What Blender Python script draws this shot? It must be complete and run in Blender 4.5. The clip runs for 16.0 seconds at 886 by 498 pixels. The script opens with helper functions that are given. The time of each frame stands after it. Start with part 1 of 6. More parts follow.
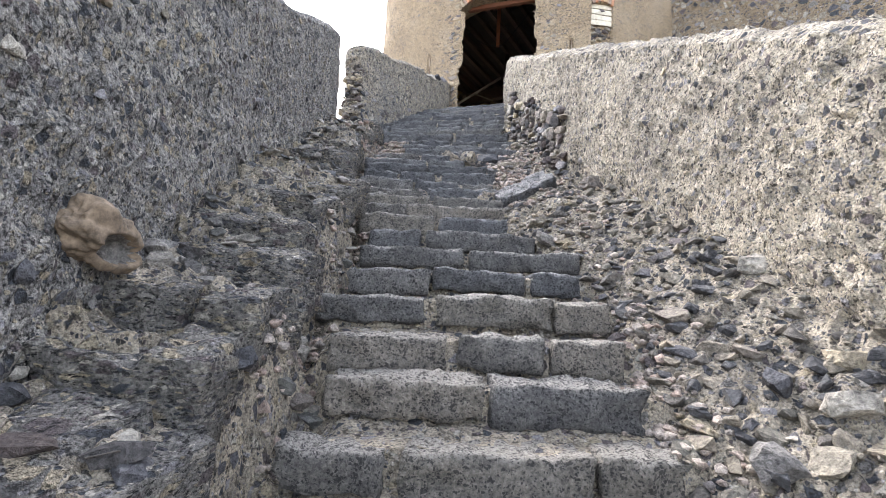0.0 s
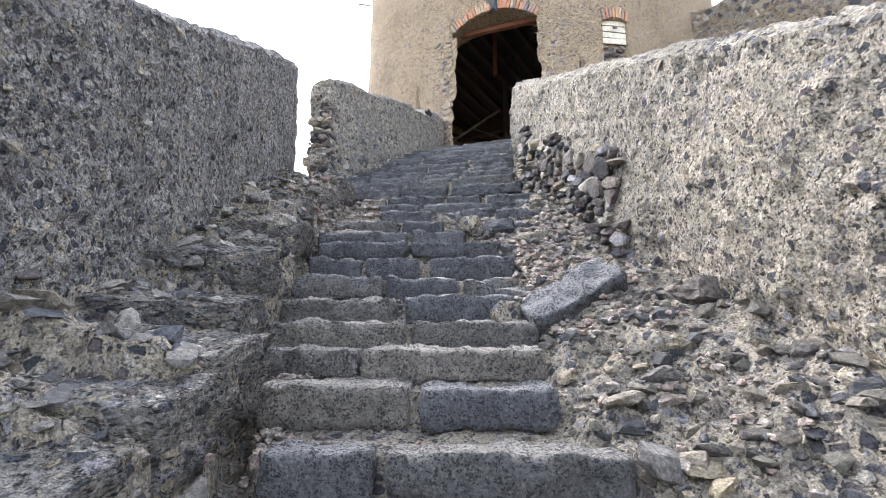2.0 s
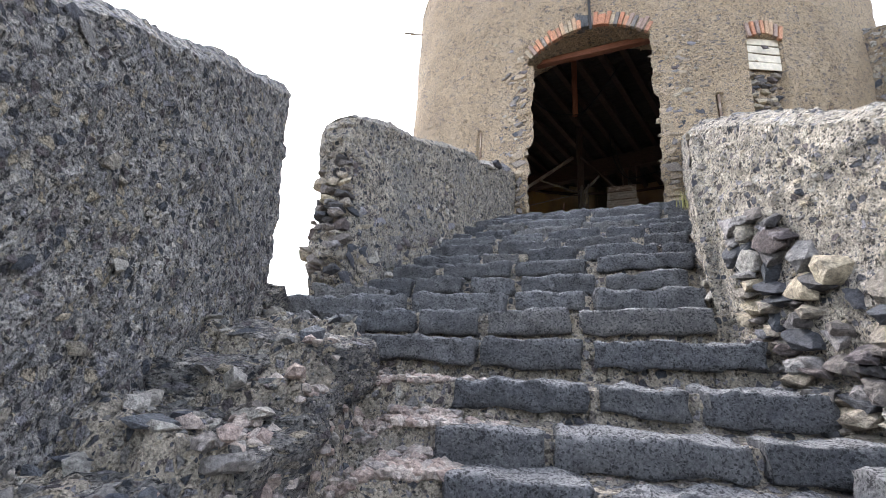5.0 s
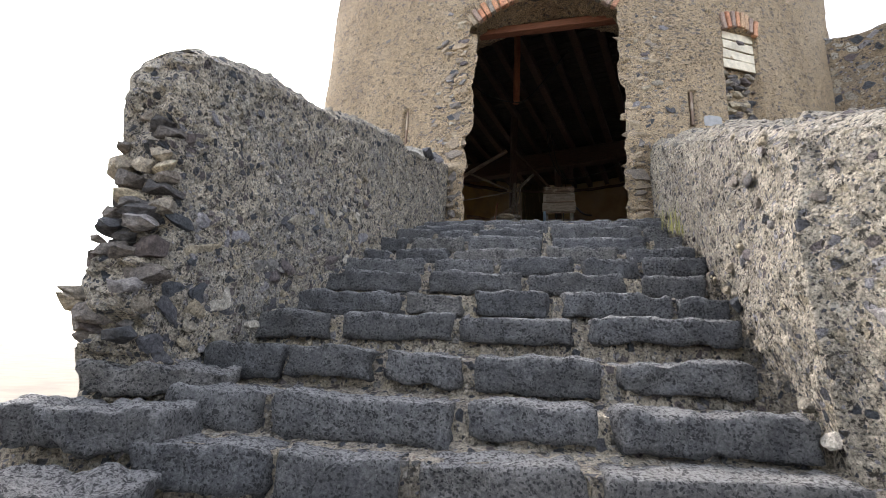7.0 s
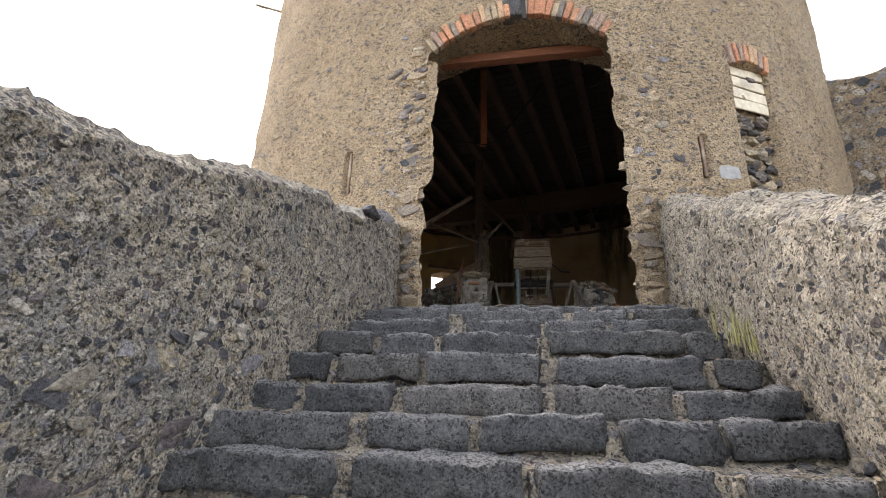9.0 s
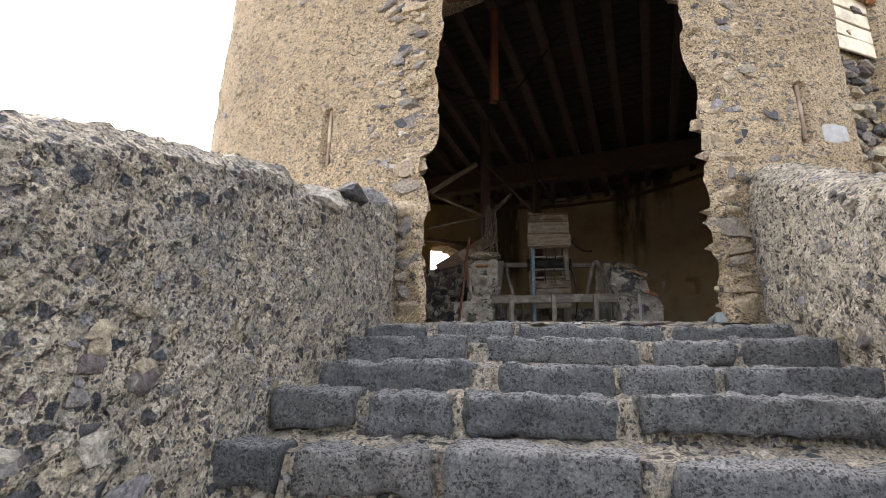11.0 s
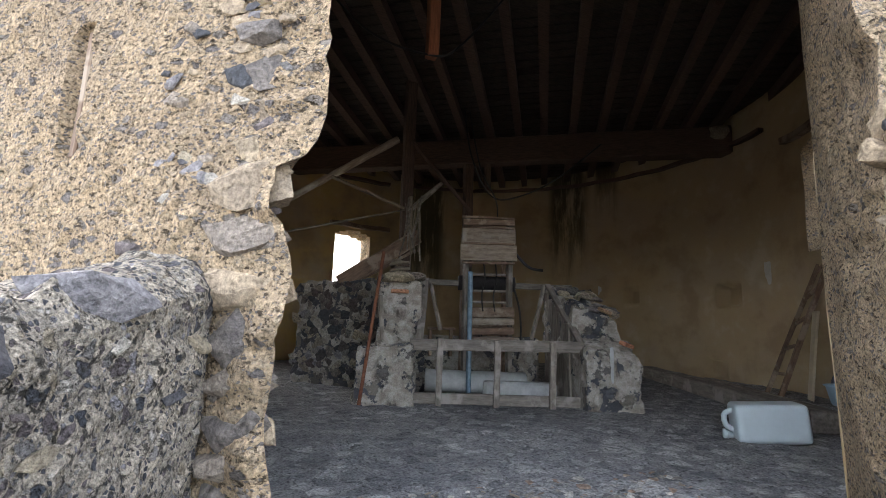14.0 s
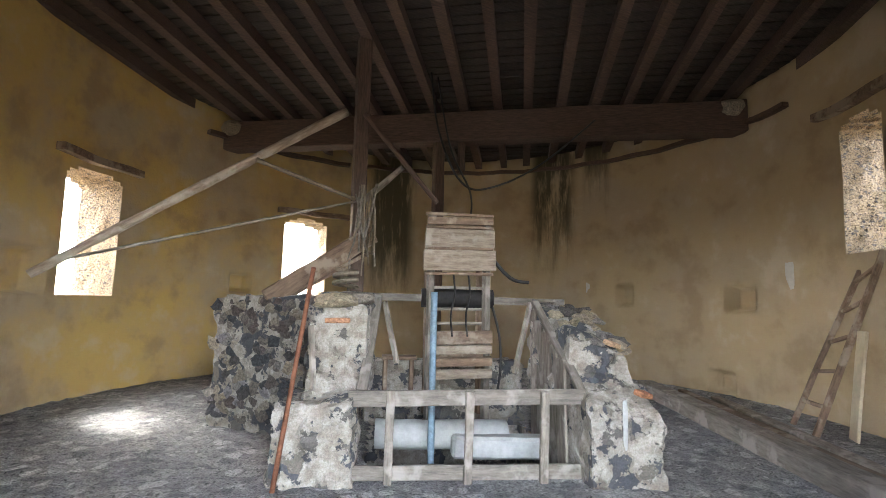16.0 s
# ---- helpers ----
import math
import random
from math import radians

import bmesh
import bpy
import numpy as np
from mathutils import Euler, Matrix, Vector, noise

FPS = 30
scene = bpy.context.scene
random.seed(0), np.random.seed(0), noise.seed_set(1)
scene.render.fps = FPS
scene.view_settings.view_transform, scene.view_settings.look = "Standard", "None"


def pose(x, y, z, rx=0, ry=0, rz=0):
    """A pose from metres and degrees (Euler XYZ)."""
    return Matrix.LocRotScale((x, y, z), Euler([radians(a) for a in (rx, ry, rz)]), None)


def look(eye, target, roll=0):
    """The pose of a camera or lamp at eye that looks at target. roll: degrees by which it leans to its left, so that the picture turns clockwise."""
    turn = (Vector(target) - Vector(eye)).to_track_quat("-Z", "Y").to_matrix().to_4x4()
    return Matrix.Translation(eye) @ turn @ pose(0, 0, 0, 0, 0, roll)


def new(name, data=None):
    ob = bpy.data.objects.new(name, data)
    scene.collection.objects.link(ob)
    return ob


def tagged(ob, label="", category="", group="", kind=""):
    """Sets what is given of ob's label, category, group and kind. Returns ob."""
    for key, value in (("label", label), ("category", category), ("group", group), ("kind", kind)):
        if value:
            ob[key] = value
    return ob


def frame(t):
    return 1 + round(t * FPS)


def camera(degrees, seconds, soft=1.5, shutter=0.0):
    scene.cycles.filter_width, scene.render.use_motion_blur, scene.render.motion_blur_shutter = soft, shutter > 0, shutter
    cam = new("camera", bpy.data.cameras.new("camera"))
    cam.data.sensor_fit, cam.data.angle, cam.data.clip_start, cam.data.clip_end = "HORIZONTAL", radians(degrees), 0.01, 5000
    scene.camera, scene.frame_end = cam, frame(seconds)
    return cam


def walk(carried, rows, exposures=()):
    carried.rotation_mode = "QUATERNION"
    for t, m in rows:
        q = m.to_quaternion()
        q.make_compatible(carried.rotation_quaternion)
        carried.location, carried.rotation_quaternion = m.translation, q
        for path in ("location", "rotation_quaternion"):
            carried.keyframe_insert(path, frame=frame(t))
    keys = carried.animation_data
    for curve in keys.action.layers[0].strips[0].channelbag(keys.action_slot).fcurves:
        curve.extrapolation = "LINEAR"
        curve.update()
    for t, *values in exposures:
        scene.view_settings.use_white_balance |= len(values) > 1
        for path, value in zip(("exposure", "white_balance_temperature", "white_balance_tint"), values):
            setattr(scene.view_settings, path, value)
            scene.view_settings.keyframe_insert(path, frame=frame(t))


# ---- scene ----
cam = camera(85.7, 16.0, 0.5)
PATH = [
    (0, (0.065, 0.011, 1.384), (0.044, 2.0, 1.594), 2.7),
    (0.5, (0.092, 0.564, 1.585), (0.11, 2.549, 1.832), 2.6),
    (1, (0.009, 1.116, 1.895), (-0.004, 3.094, 2.191), 0.9),
    (1.5, (0.059, 1.717, 2.174), (-0.019, 3.688, 2.505), 0.2),
    (2, (0.134, 2.328, 2.491), (0.092, 4.298, 2.833), -0.1),
    (2.5, (0.074, 2.936, 2.832), (0.024, 4.906, 3.173), 0.4),
    (3, (0.061, 3.538, 3.134), (0.001, 5.504, 3.495), 1.0),
    (3.5, (-0.087, 4.074, 3.387), (-0.225, 6.029, 3.785), 1.4),
    (4, (-0.228, 4.659, 3.745), (-0.436, 6.599, 4.181), 2.2),
    (4.5, (-0.37, 5.264, 4.042), (-0.582, 7.192, 4.527), 2.5),
    (4.7, (-0.459, 5.512, 4.181), (-0.678, 7.434, 4.688), 2.4),
    (6.8, (-0.747, 7.517, 5.265), (-0.626, 9.467, 5.694), 2.8),
    (7, (-0.699, 7.759, 5.314), (-0.553, 9.701, 5.771), 2.8),
    (7.5, (-0.617, 8.207, 5.669), (-0.423, 10.124, 6.204), 2.0),
    (8, (-0.588, 8.757, 5.933), (-0.36, 10.647, 6.545), 1.2),
    (8.5, (-0.524, 9.09, 6.114), (-0.258, 10.975, 6.725), 1.1),
    (9, (-0.471, 9.415, 6.343), (-0.177, 11.297, 6.952), 1.3),
    (9.2, (-0.454, 9.544, 6.424), (-0.148, 11.424, 7.034), 1.2),
    (11.3, (-0.379, 11.072, 7.123), (-0.054, 12.993, 7.576), 0.6),
    (11.5, (-0.359, 11.29, 7.208), (-0.021, 13.209, 7.659), 0.5),
    (12, (-0.266, 11.647, 7.609), (0.174, 13.55, 8.037), -0.1),
    (12.5, (-0.083, 12.067, 7.803), (0.486, 13.943, 8.203), -0.7),
    (13, (-0.026, 12.33, 8.062), (0.591, 14.195, 8.437), -0.1),
    (13.5, (-0.002, 12.786, 8.124), (0.64, 14.647, 8.474), 0.8),
    (14, (0.078, 13.111, 8.371), (0.761, 14.964, 8.687), 1.7),
    (14.5, (0.27, 13.538, 8.51), (1.019, 15.369, 8.802), 2.0),
    (15, (0.393, 13.887, 8.736), (1.183, 15.704, 9.007), 2.6),
    (15.5, (0.564, 14.212, 8.911), (1.361, 16.026, 9.181), 2.3),
    (16, (0.851, 14.551, 9.005), (1.628, 16.38, 9.225), 1.2),
]
walk(cam, [(t, look(eye, target, roll)) for t, eye, target, roll in PATH],
     [(0, 2.75, 6350, 12), (2.5, 2.65, 6150, 12), (4.5, 2.55, 6100, 13), (7.0, 2.28, 6550, 12), (9.0, 2.43, 6950, 13), (11.5, 2.75, 7000, 13), (12.0, 2.78, 7000, 13), (13.0, 3.05, 6700, 13), (14.0, 3.08, 6400, 12), (14.5, 3.1, 6100, 11),
      (15.0, 3.65, 5950, 11), (15.5, 4.5, 5900, 10), (16.0, 5.05, 6500, 11)])

# ---- daylight: thin bright overcast with a veiled sun ahead, left of the tower ----
SUN_DIR = Vector((-0.36, 0.62, 0.70)).normalized()
world = bpy.data.worlds.new("sky")
scene.world = world
world.use_nodes = True
wn, wl = world.node_tree.nodes, world.node_tree.links
sky = wn.new("ShaderNodeTexSky")
sky.sky_type = "NISHITA"
sky.sun_disc = False
sky.sun_elevation = math.asin(SUN_DIR.z)
sky.sun_rotation = math.atan2(SUN_DIR.x, SUN_DIR.y)
sky.dust_density = 3.0
sky.air_density = 1.0
pale = wn.new("ShaderNodeHueSaturation")
pale.inputs["Saturation"].default_value = 0.42
wl.new(sky.outputs["Color"], pale.inputs["Color"])
wl.new(pale.outputs["Color"], wn["Background"].inputs["Color"])
wn["Background"].inputs["Strength"].default_value = 0.19
sun = new("sun", bpy.data.lights.new("sun", "SUN"))
sun.data.energy, sun.data.angle, sun.data.color = 0.55, radians(7), (1.0, 0.96, 0.90)
sun.matrix_world = look(SUN_DIR * 60, (0, 0, 0))


# ---- noise on arrays ----
def hash3(i, k=0.0):
    v = np.sin(i[..., 0] * 127.1 + i[..., 1] * 311.7 + i[..., 2] * 74.7 + k) * 43758.5453
    return v - np.floor(v)


def vnoise(p):
    i = np.floor(p)
    f = p - i
    f = f * f * (3 - 2 * f)
    r = 0
    for a in (0, 1):
        for b in (0, 1):
            for c in (0, 1):
                w = (f[..., 0] if a else 1 - f[..., 0]) * (f[..., 1] if b else 1 - f[..., 1]) * (f[..., 2] if c else 1 - f[..., 2])
                r = r + w * hash3(i + np.array([a, b, c]))
    return r * 2 - 1


def fbm(p, octaves=4):
    r, s, a = 0, 1.0, 1.0
    for _ in range(octaves):
        r = r + a * vnoise(p * s + s * 3.1)
        s, a = s * 2.03, a * 0.5
    return r


def cells(p):
    """Nearest and second-nearest feature distance of scattered points, and the nearest's random value."""
    i = np.floor(p)
    d1 = np.full(p.shape[:-1], 9.0)
    d2 = d1.copy()
    h = np.zeros_like(d1)
    for a in (-1, 0, 1):
        for b in (-1, 0, 1):
            for c in (-1, 0, 1):
                q = i + np.array([a, b, c])
                s = np.stack([hash3(q), hash3(q, 17.0), hash3(q, 41.0)], -1)
                d = np.linalg.norm(q + s - p, axis=-1)
                near = d < d1
                d2 = np.where(near, d1, np.minimum(d2, d))
                h = np.where(near, hash3(q, 77.0), h)
                d1 = np.where(near, d, d1)
    return d1, d2, h


def stony(p, size, amp):
    """Relief of stones bedded in mortar: some cells stand proud with uneven heights."""
    d1, d2, h = cells(p / size)
    return amp * np.clip((d2 - d1) / 0.35, 0, 1) * (h - 0.25)


def ramp(y, table):
    return np.interp(y, [a for a, _ in table], [b for _, b in table])


# ---- materials ----
def material(name):
    m = bpy.data.materials.new(name)
    m.use_nodes = True
    n, l = m.node_tree.nodes, m.node_tree.links
    return m, n, l, n["Principled BSDF"]


def add_ramp(n, stops, constant=False):
    r = n.new("ShaderNodeValToRGB")
    if constant:
        r.color_ramp.interpolation = "CONSTANT"
    e = r.color_ramp.elements
    e[0].position, e[0].color = stops[0][0], (*stops[0][1], 1)
    e[1].position, e[1].color = stops[-1][0], (*stops[-1][1], 1)
    for p, c in stops[1:-1]:
        x = e.new(p)
        x.color = (*c, 1)
    return r


def tex(n, l, coord, kind, scale, detail=4.0, rough=0.6, feature=None):
    t = n.new("ShaderNodeTexNoise" if kind == "noise" else "ShaderNodeTexVoronoi")
    t.inputs["Scale"].default_value = scale
    if kind == "noise":
        t.inputs["Detail"].default_value = detail
        t.inputs["Roughness"].default_value = rough
    elif feature:
        t.feature = feature
    l.new(coord, t.inputs["Vector"])
    return t


def mix(n, l, fac, a, b, blend="MIX"):
    m = n.new("ShaderNodeMix")
    m.data_type = "RGBA"
    m.blend_type = blend
    for sock, v in ((m.inputs[0], fac), (m.inputs[6], a), (m.inputs[7], b)):
        if isinstance(v, (int, float)):
            sock.default_value = v
        elif isinstance(v, tuple):
            sock.default_value = (*v, 1)
        else:
            l.new(v, sock)
    return m.outputs[2]


def maths(n, l, op, a, b=0.0, c=None):
    m = n.new("ShaderNodeMath")
    m.operation = op
    for k, v in enumerate((a, b) if c is None else (a, b, c)):
        if isinstance(v, (int, float)):
            m.inputs[k].default_value = v
        else:
            l.new(v, m.inputs[k])
    return m.outputs[0]


def span(n, l, value, lo, hi, a=0.0, b=1.0):
    m = n.new("ShaderNodeMapRange")
    m.interpolation_type = "SMOOTHSTEP"
    l.new(value, m.inputs[0])
    for k, v in zip((1, 2, 3, 4), (lo, hi, a, b)):
        m.inputs[k].default_value = v
    return m.outputs[0]


def bump(n, l, bsdf, pairs):
    prev = None
    for height, dist, strength in pairs:
        b = n.new("ShaderNodeBump")
        b.inputs["Distance"].default_value = dist
        b.inputs["Strength"].default_value = strength
        l.new(height, b.inputs["Height"])
        if prev:
            l.new(prev, b.inputs["Normal"])
        prev = b.outputs["Normal"]
    l.new(prev, bsdf.inputs["Normal"])


def world_place(n):
    return n.new("ShaderNodeNewGeometry").outputs["Position"]


def masonry(name, mortar, mortar2, stones, size=9.0, share=0.5, grain=60.0, relief=0.025, patches=None, stretch=1.0, fleck=0.62, pits=0.8, contrast=0.85):
    """Lime mortar full of embedded pebbles and chips, weathered at two scales."""
    m, n, l, bsdf = material(name)
    place = world_place(n)
    warp = n.new("ShaderNodeVectorMath")
    warp.operation = "MULTIPLY_ADD"
    wob = tex(n, l, place, "noise", 6.0, 2.0)
    l.new(wob.outputs["Color"], warp.inputs[0])
    warp.inputs[1].default_value = (0.035, 0.035, 0.035)
    l.new(place, warp.inputs[2])
    strain = n.new("ShaderNodeVectorMath")
    strain.operation = "MULTIPLY"
    l.new(warp.outputs[0], strain.inputs[0])
    strain.inputs[1].default_value = (1, 1, stretch)
    v = tex(n, l, strain.outputs[0], "voronoi", size)
    e = tex(n, l, strain.outputs[0], "voronoi", size, feature="DISTANCE_TO_EDGE")
    v2 = tex(n, l, strain.outputs[0], "voronoi", size * 3.1)
    e2 = tex(n, l, strain.outputs[0], "voronoi", size * 3.1, feature="DISTANCE_TO_EDGE")
    sep, sep2 = n.new("ShaderNodeSeparateColor"), n.new("ShaderNodeSeparateColor")
    l.new(v.outputs["Color"], sep.inputs[0])
    l.new(v2.outputs["Color"], sep2.inputs[0])
    big = tex(n, l, place, "noise", 0.9, 5.0, 0.65)
    mid = tex(n, l, place, "noise", 7.0, 5.0, 0.7)
    fine = tex(n, l, place, "noise", grain, 4.0, 0.7)
    isl = maths(n, l, "MULTIPLY", span(n, l, sep.outputs[1], 1 - share - 0.02, 1 - share + 0.02), span(n, l, e.outputs["Distance"], 0.06, 0.16))
    isl2 = maths(n, l, "MULTIPLY", span(n, l, sep2.outputs[1], fleck, fleck + 0.04), span(n, l, e2.outputs["Distance"], 0.06, 0.16))
    stops = [(k / len(stones), c) for k, c in enumerate(stones)]
    col, col2 = add_ramp(n, stops, True), add_ramp(n, stops, True)
    l.new(sep.outputs[0], col.inputs[0])
    l.new(sep2.outputs[0], col2.inputs[0])
    base = mix(n, l, span(n, l, mid.outputs["Fac"], 0.35, 0.68), mortar, mortar2)
    if patches:
        base = mix(n, l, span(n, l, big.outputs["Fac"], 0.50, 0.66), base, patches)
    base = mix(n, l, isl2, base, col2.outputs[0])
    base = mix(n, l, isl, base, col.outputs[0])
    # fine grain's low spots go dark, small crevice shade put into the colour
    shade = add_ramp(n, [(0.30, (0.25, 0.25, 0.26)), (0.5, (0.97, 0.97, 0.97)), (0.72, (1.65, 1.63, 1.6))])
    l.new(fine.outputs["Fac"], shade.inputs[0])
    base = mix(n, l, contrast, base, shade.outputs[0], "MULTIPLY")
    # crevice shade painted dark into the colour, as the bump casts none
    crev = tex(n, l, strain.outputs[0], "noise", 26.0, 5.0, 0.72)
    pit_shade = maths(n, l, "MULTIPLY", span(n, l, crev.outputs["Fac"], 0.47, 0.37), pits)
    base = mix(n, l, pit_shade, base, tuple(c * 0.18 for c in mortar2))
    weather = add_ramp(n, [(0.3, (0.68, 0.68, 0.70)), (0.62, (1.06, 1.05, 1.02))])
    l.new(big.outputs["Fac"], weather.inputs[0])
    base = mix(n, l, 0.8, base, weather.outputs[0], "MULTIPLY")
    l.new(base, bsdf.inputs["Base Color"])
    bsdf.inputs["Roughness"].default_value = 0.92
    bsdf.inputs["Specular IOR Level"].default_value = 0.2
    h = maths(n, l, "ADD", maths(n, l, "MULTIPLY", isl, 0.7), maths(n, l, "MULTIPLY", isl2, 0.35))
    bump(n, l, bsdf, [(h, relief, 1.0), (mid.outputs["Fac"], relief * 1.6, 1.0), (crev.outputs["Fac"], 0.03 * pits, 1.0), (fine.outputs["Fac"], 0.012, 1.0)])
    return m


def stone_mix(name, colours, grain=45.0, holes=0.0, up_tint=None, relief=0.012):
    """Single stones: each takes its own colour; vesicles for lava, a paler tint on what faces up."""
    m, n, l, bsdf = material(name)
    place = world_place(n)
    info = n.new("ShaderNodeObjectInfo")
    col = add_ramp(n, [(k / len(colours), c) for k, c in enumerate(colours)], True)
    l.new(info.outputs["Random"], col.inputs[0])
    mid = tex(n, l, place, "noise", 9.0, 5.0, 0.7)
    fine = tex(n, l, place, "noise", grain, 5.0, 0.75)
    wob = n.new("ShaderNodeVectorMath")
    wob.operation = "MULTIPLY_ADD"
    l.new(tex(n, l, place, "noise", 22.0, 3.0, 0.6).outputs["Color"], wob.inputs[0])
    wob.inputs[1].default_value = (0.06, 0.06, 0.03)
    l.new(place, wob.inputs[2])
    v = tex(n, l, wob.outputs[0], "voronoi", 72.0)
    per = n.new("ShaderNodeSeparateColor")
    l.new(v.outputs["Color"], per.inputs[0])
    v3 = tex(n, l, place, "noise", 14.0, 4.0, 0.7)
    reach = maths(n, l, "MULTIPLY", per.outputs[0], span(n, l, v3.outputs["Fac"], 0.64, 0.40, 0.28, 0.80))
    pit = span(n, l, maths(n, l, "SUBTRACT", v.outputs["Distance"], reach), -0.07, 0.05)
    shade = add_ramp(n, [(0.3, (0.28, 0.28, 0.29)), (0.52, (1, 1, 1)), (0.75, (1.85, 1.82, 1.78))])
    l.new(fine.outputs["Fac"], shade.inputs[0])
    base = mix(n, l, 0.9, col.outputs[0], shade.outputs[0], "MULTIPLY")
    tone = add_ramp(n, [(0.3, (0.6, 0.6, 0.62)), (0.7, (1.3, 1.28, 1.22))])
    l.new(mid.outputs["Fac"], tone.inputs[0])
    base = mix(n, l, 0.8, base, tone.outputs[0], "MULTIPLY")
    if up_tint:
        # faces that point up are mixed towards the paler tint, broken by fine grain
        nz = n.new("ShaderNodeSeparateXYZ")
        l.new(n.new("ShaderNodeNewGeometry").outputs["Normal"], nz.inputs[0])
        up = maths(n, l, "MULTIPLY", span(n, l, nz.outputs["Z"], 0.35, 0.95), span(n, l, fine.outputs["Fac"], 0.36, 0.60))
        base = mix(n, l, maths(n, l, "MULTIPLY", up, 0.85), base, up_tint)
    # the hollows' darkness is put into the colour, near black, besides the bump
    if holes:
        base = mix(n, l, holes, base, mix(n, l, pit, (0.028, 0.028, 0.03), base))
    l.new(base, bsdf.inputs["Base Color"])
    bsdf.inputs["Roughness"].default_value = 0.88
    bsdf.inputs["Specular IOR Level"].default_value = 0.3
    pairs = [(mid.outputs["Fac"], relief * 2, 0.8), (fine.outputs["Fac"], relief, 0.9)]
    if holes:
        pairs.append((pit, 0.02, 1.0))
    bump(n, l, bsdf, pairs)
    return m


def timber(name, dark, light, axis=(3.0, 3.0, 30.0), rough=0.8, worn=None):
    """Weathered wood: streaks along the piece's own length (its local x), knots and grime."""
    m, n, l, bsdf = material(name)
    tc = n.new("ShaderNodeTexCoord")
    mp = n.new("ShaderNodeMapping")
    mp.inputs["Scale"].default_value = axis
    l.new(tc.outputs["Object"], mp.inputs[0])
    info = n.new("ShaderNodeObjectInfo")
    grain = tex(n, l, mp.outputs[0], "noise", 4.0, 6.0, 0.7)
    blot = tex(n, l, world_place(n), "noise", 3.0, 4.0, 0.6)
    r = add_ramp(n, [(0.3, dark), (0.7, light)])
    l.new(grain.outputs["Fac"], r.inputs[0])
    base = r.outputs[0]
    if worn:
        base = mix(n, l, span(n, l, blot.outputs["Fac"], 0.5, 0.62), base, worn)
    t = add_ramp(n, [(0.0, (0.75, 0.75, 0.75)), (1.0, (1.2, 1.18, 1.15))])
    l.new(info.outputs["Random"], t.inputs[0])
    base = mix(n, l, 0.8, base, t.outputs[0], "MULTIPLY")
    l.new(base, bsdf.inputs["Base Color"])
    bsdf.inputs["Roughness"].default_value = rough
    bump(n, l, bsdf, [(grain.outputs["Fac"], 0.008, 0.7), (blot.outputs["Fac"], 0.01, 0.3)])
    return m


def plain(name, colour, rough=0.6, metal=0.0, vary=0.25, scale=6.0):
    m, n, l, bsdf = material(name)
    t = tex(n, l, world_place(n), "noise", scale, 6.0, 0.7)
    r = add_ramp(n, [(0.3, tuple(c * (1 - vary) for c in colour)), (0.7, tuple(min(1.0, c * (1 + vary * 0.6)) for c in colour))])
    l.new(t.outputs["Fac"], r.inputs[0])
    l.new(r.outputs[0], bsdf.inputs["Base Color"])
    bsdf.inputs["Roughness"].default_value = rough
    bsdf.inputs["Metallic"].default_value = metal
    bump(n, l, bsdf, [(t.outputs["Fac"], 0.006, 0.4)])
    return m


GREYS = [(0.10, 0.10, 0.11), (0.30, 0.27, 0.22), (0.07, 0.075, 0.085), (0.22, 0.21, 0.20), (0.36, 0.31, 0.23), (0.14, 0.12, 0.12), (0.26, 0.25, 0.26), (0.42, 0.39, 0.34)]
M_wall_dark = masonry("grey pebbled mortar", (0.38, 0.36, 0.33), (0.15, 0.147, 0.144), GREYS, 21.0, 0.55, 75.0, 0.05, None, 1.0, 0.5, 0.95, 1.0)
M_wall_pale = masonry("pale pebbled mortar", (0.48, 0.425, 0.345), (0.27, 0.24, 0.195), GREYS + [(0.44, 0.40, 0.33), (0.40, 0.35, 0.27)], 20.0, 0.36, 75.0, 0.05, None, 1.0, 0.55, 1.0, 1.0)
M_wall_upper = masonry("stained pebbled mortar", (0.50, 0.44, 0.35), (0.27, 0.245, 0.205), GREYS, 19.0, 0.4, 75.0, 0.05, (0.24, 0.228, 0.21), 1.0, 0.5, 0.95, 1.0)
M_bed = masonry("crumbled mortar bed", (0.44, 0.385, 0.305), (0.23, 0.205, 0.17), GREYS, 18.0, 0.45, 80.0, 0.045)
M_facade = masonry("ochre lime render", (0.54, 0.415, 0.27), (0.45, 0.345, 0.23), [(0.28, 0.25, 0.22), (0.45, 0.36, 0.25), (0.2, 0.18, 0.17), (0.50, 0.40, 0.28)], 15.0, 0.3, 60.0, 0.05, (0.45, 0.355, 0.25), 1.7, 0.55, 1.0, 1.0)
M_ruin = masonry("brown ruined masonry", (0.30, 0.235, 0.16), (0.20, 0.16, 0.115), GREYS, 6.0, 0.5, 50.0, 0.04)
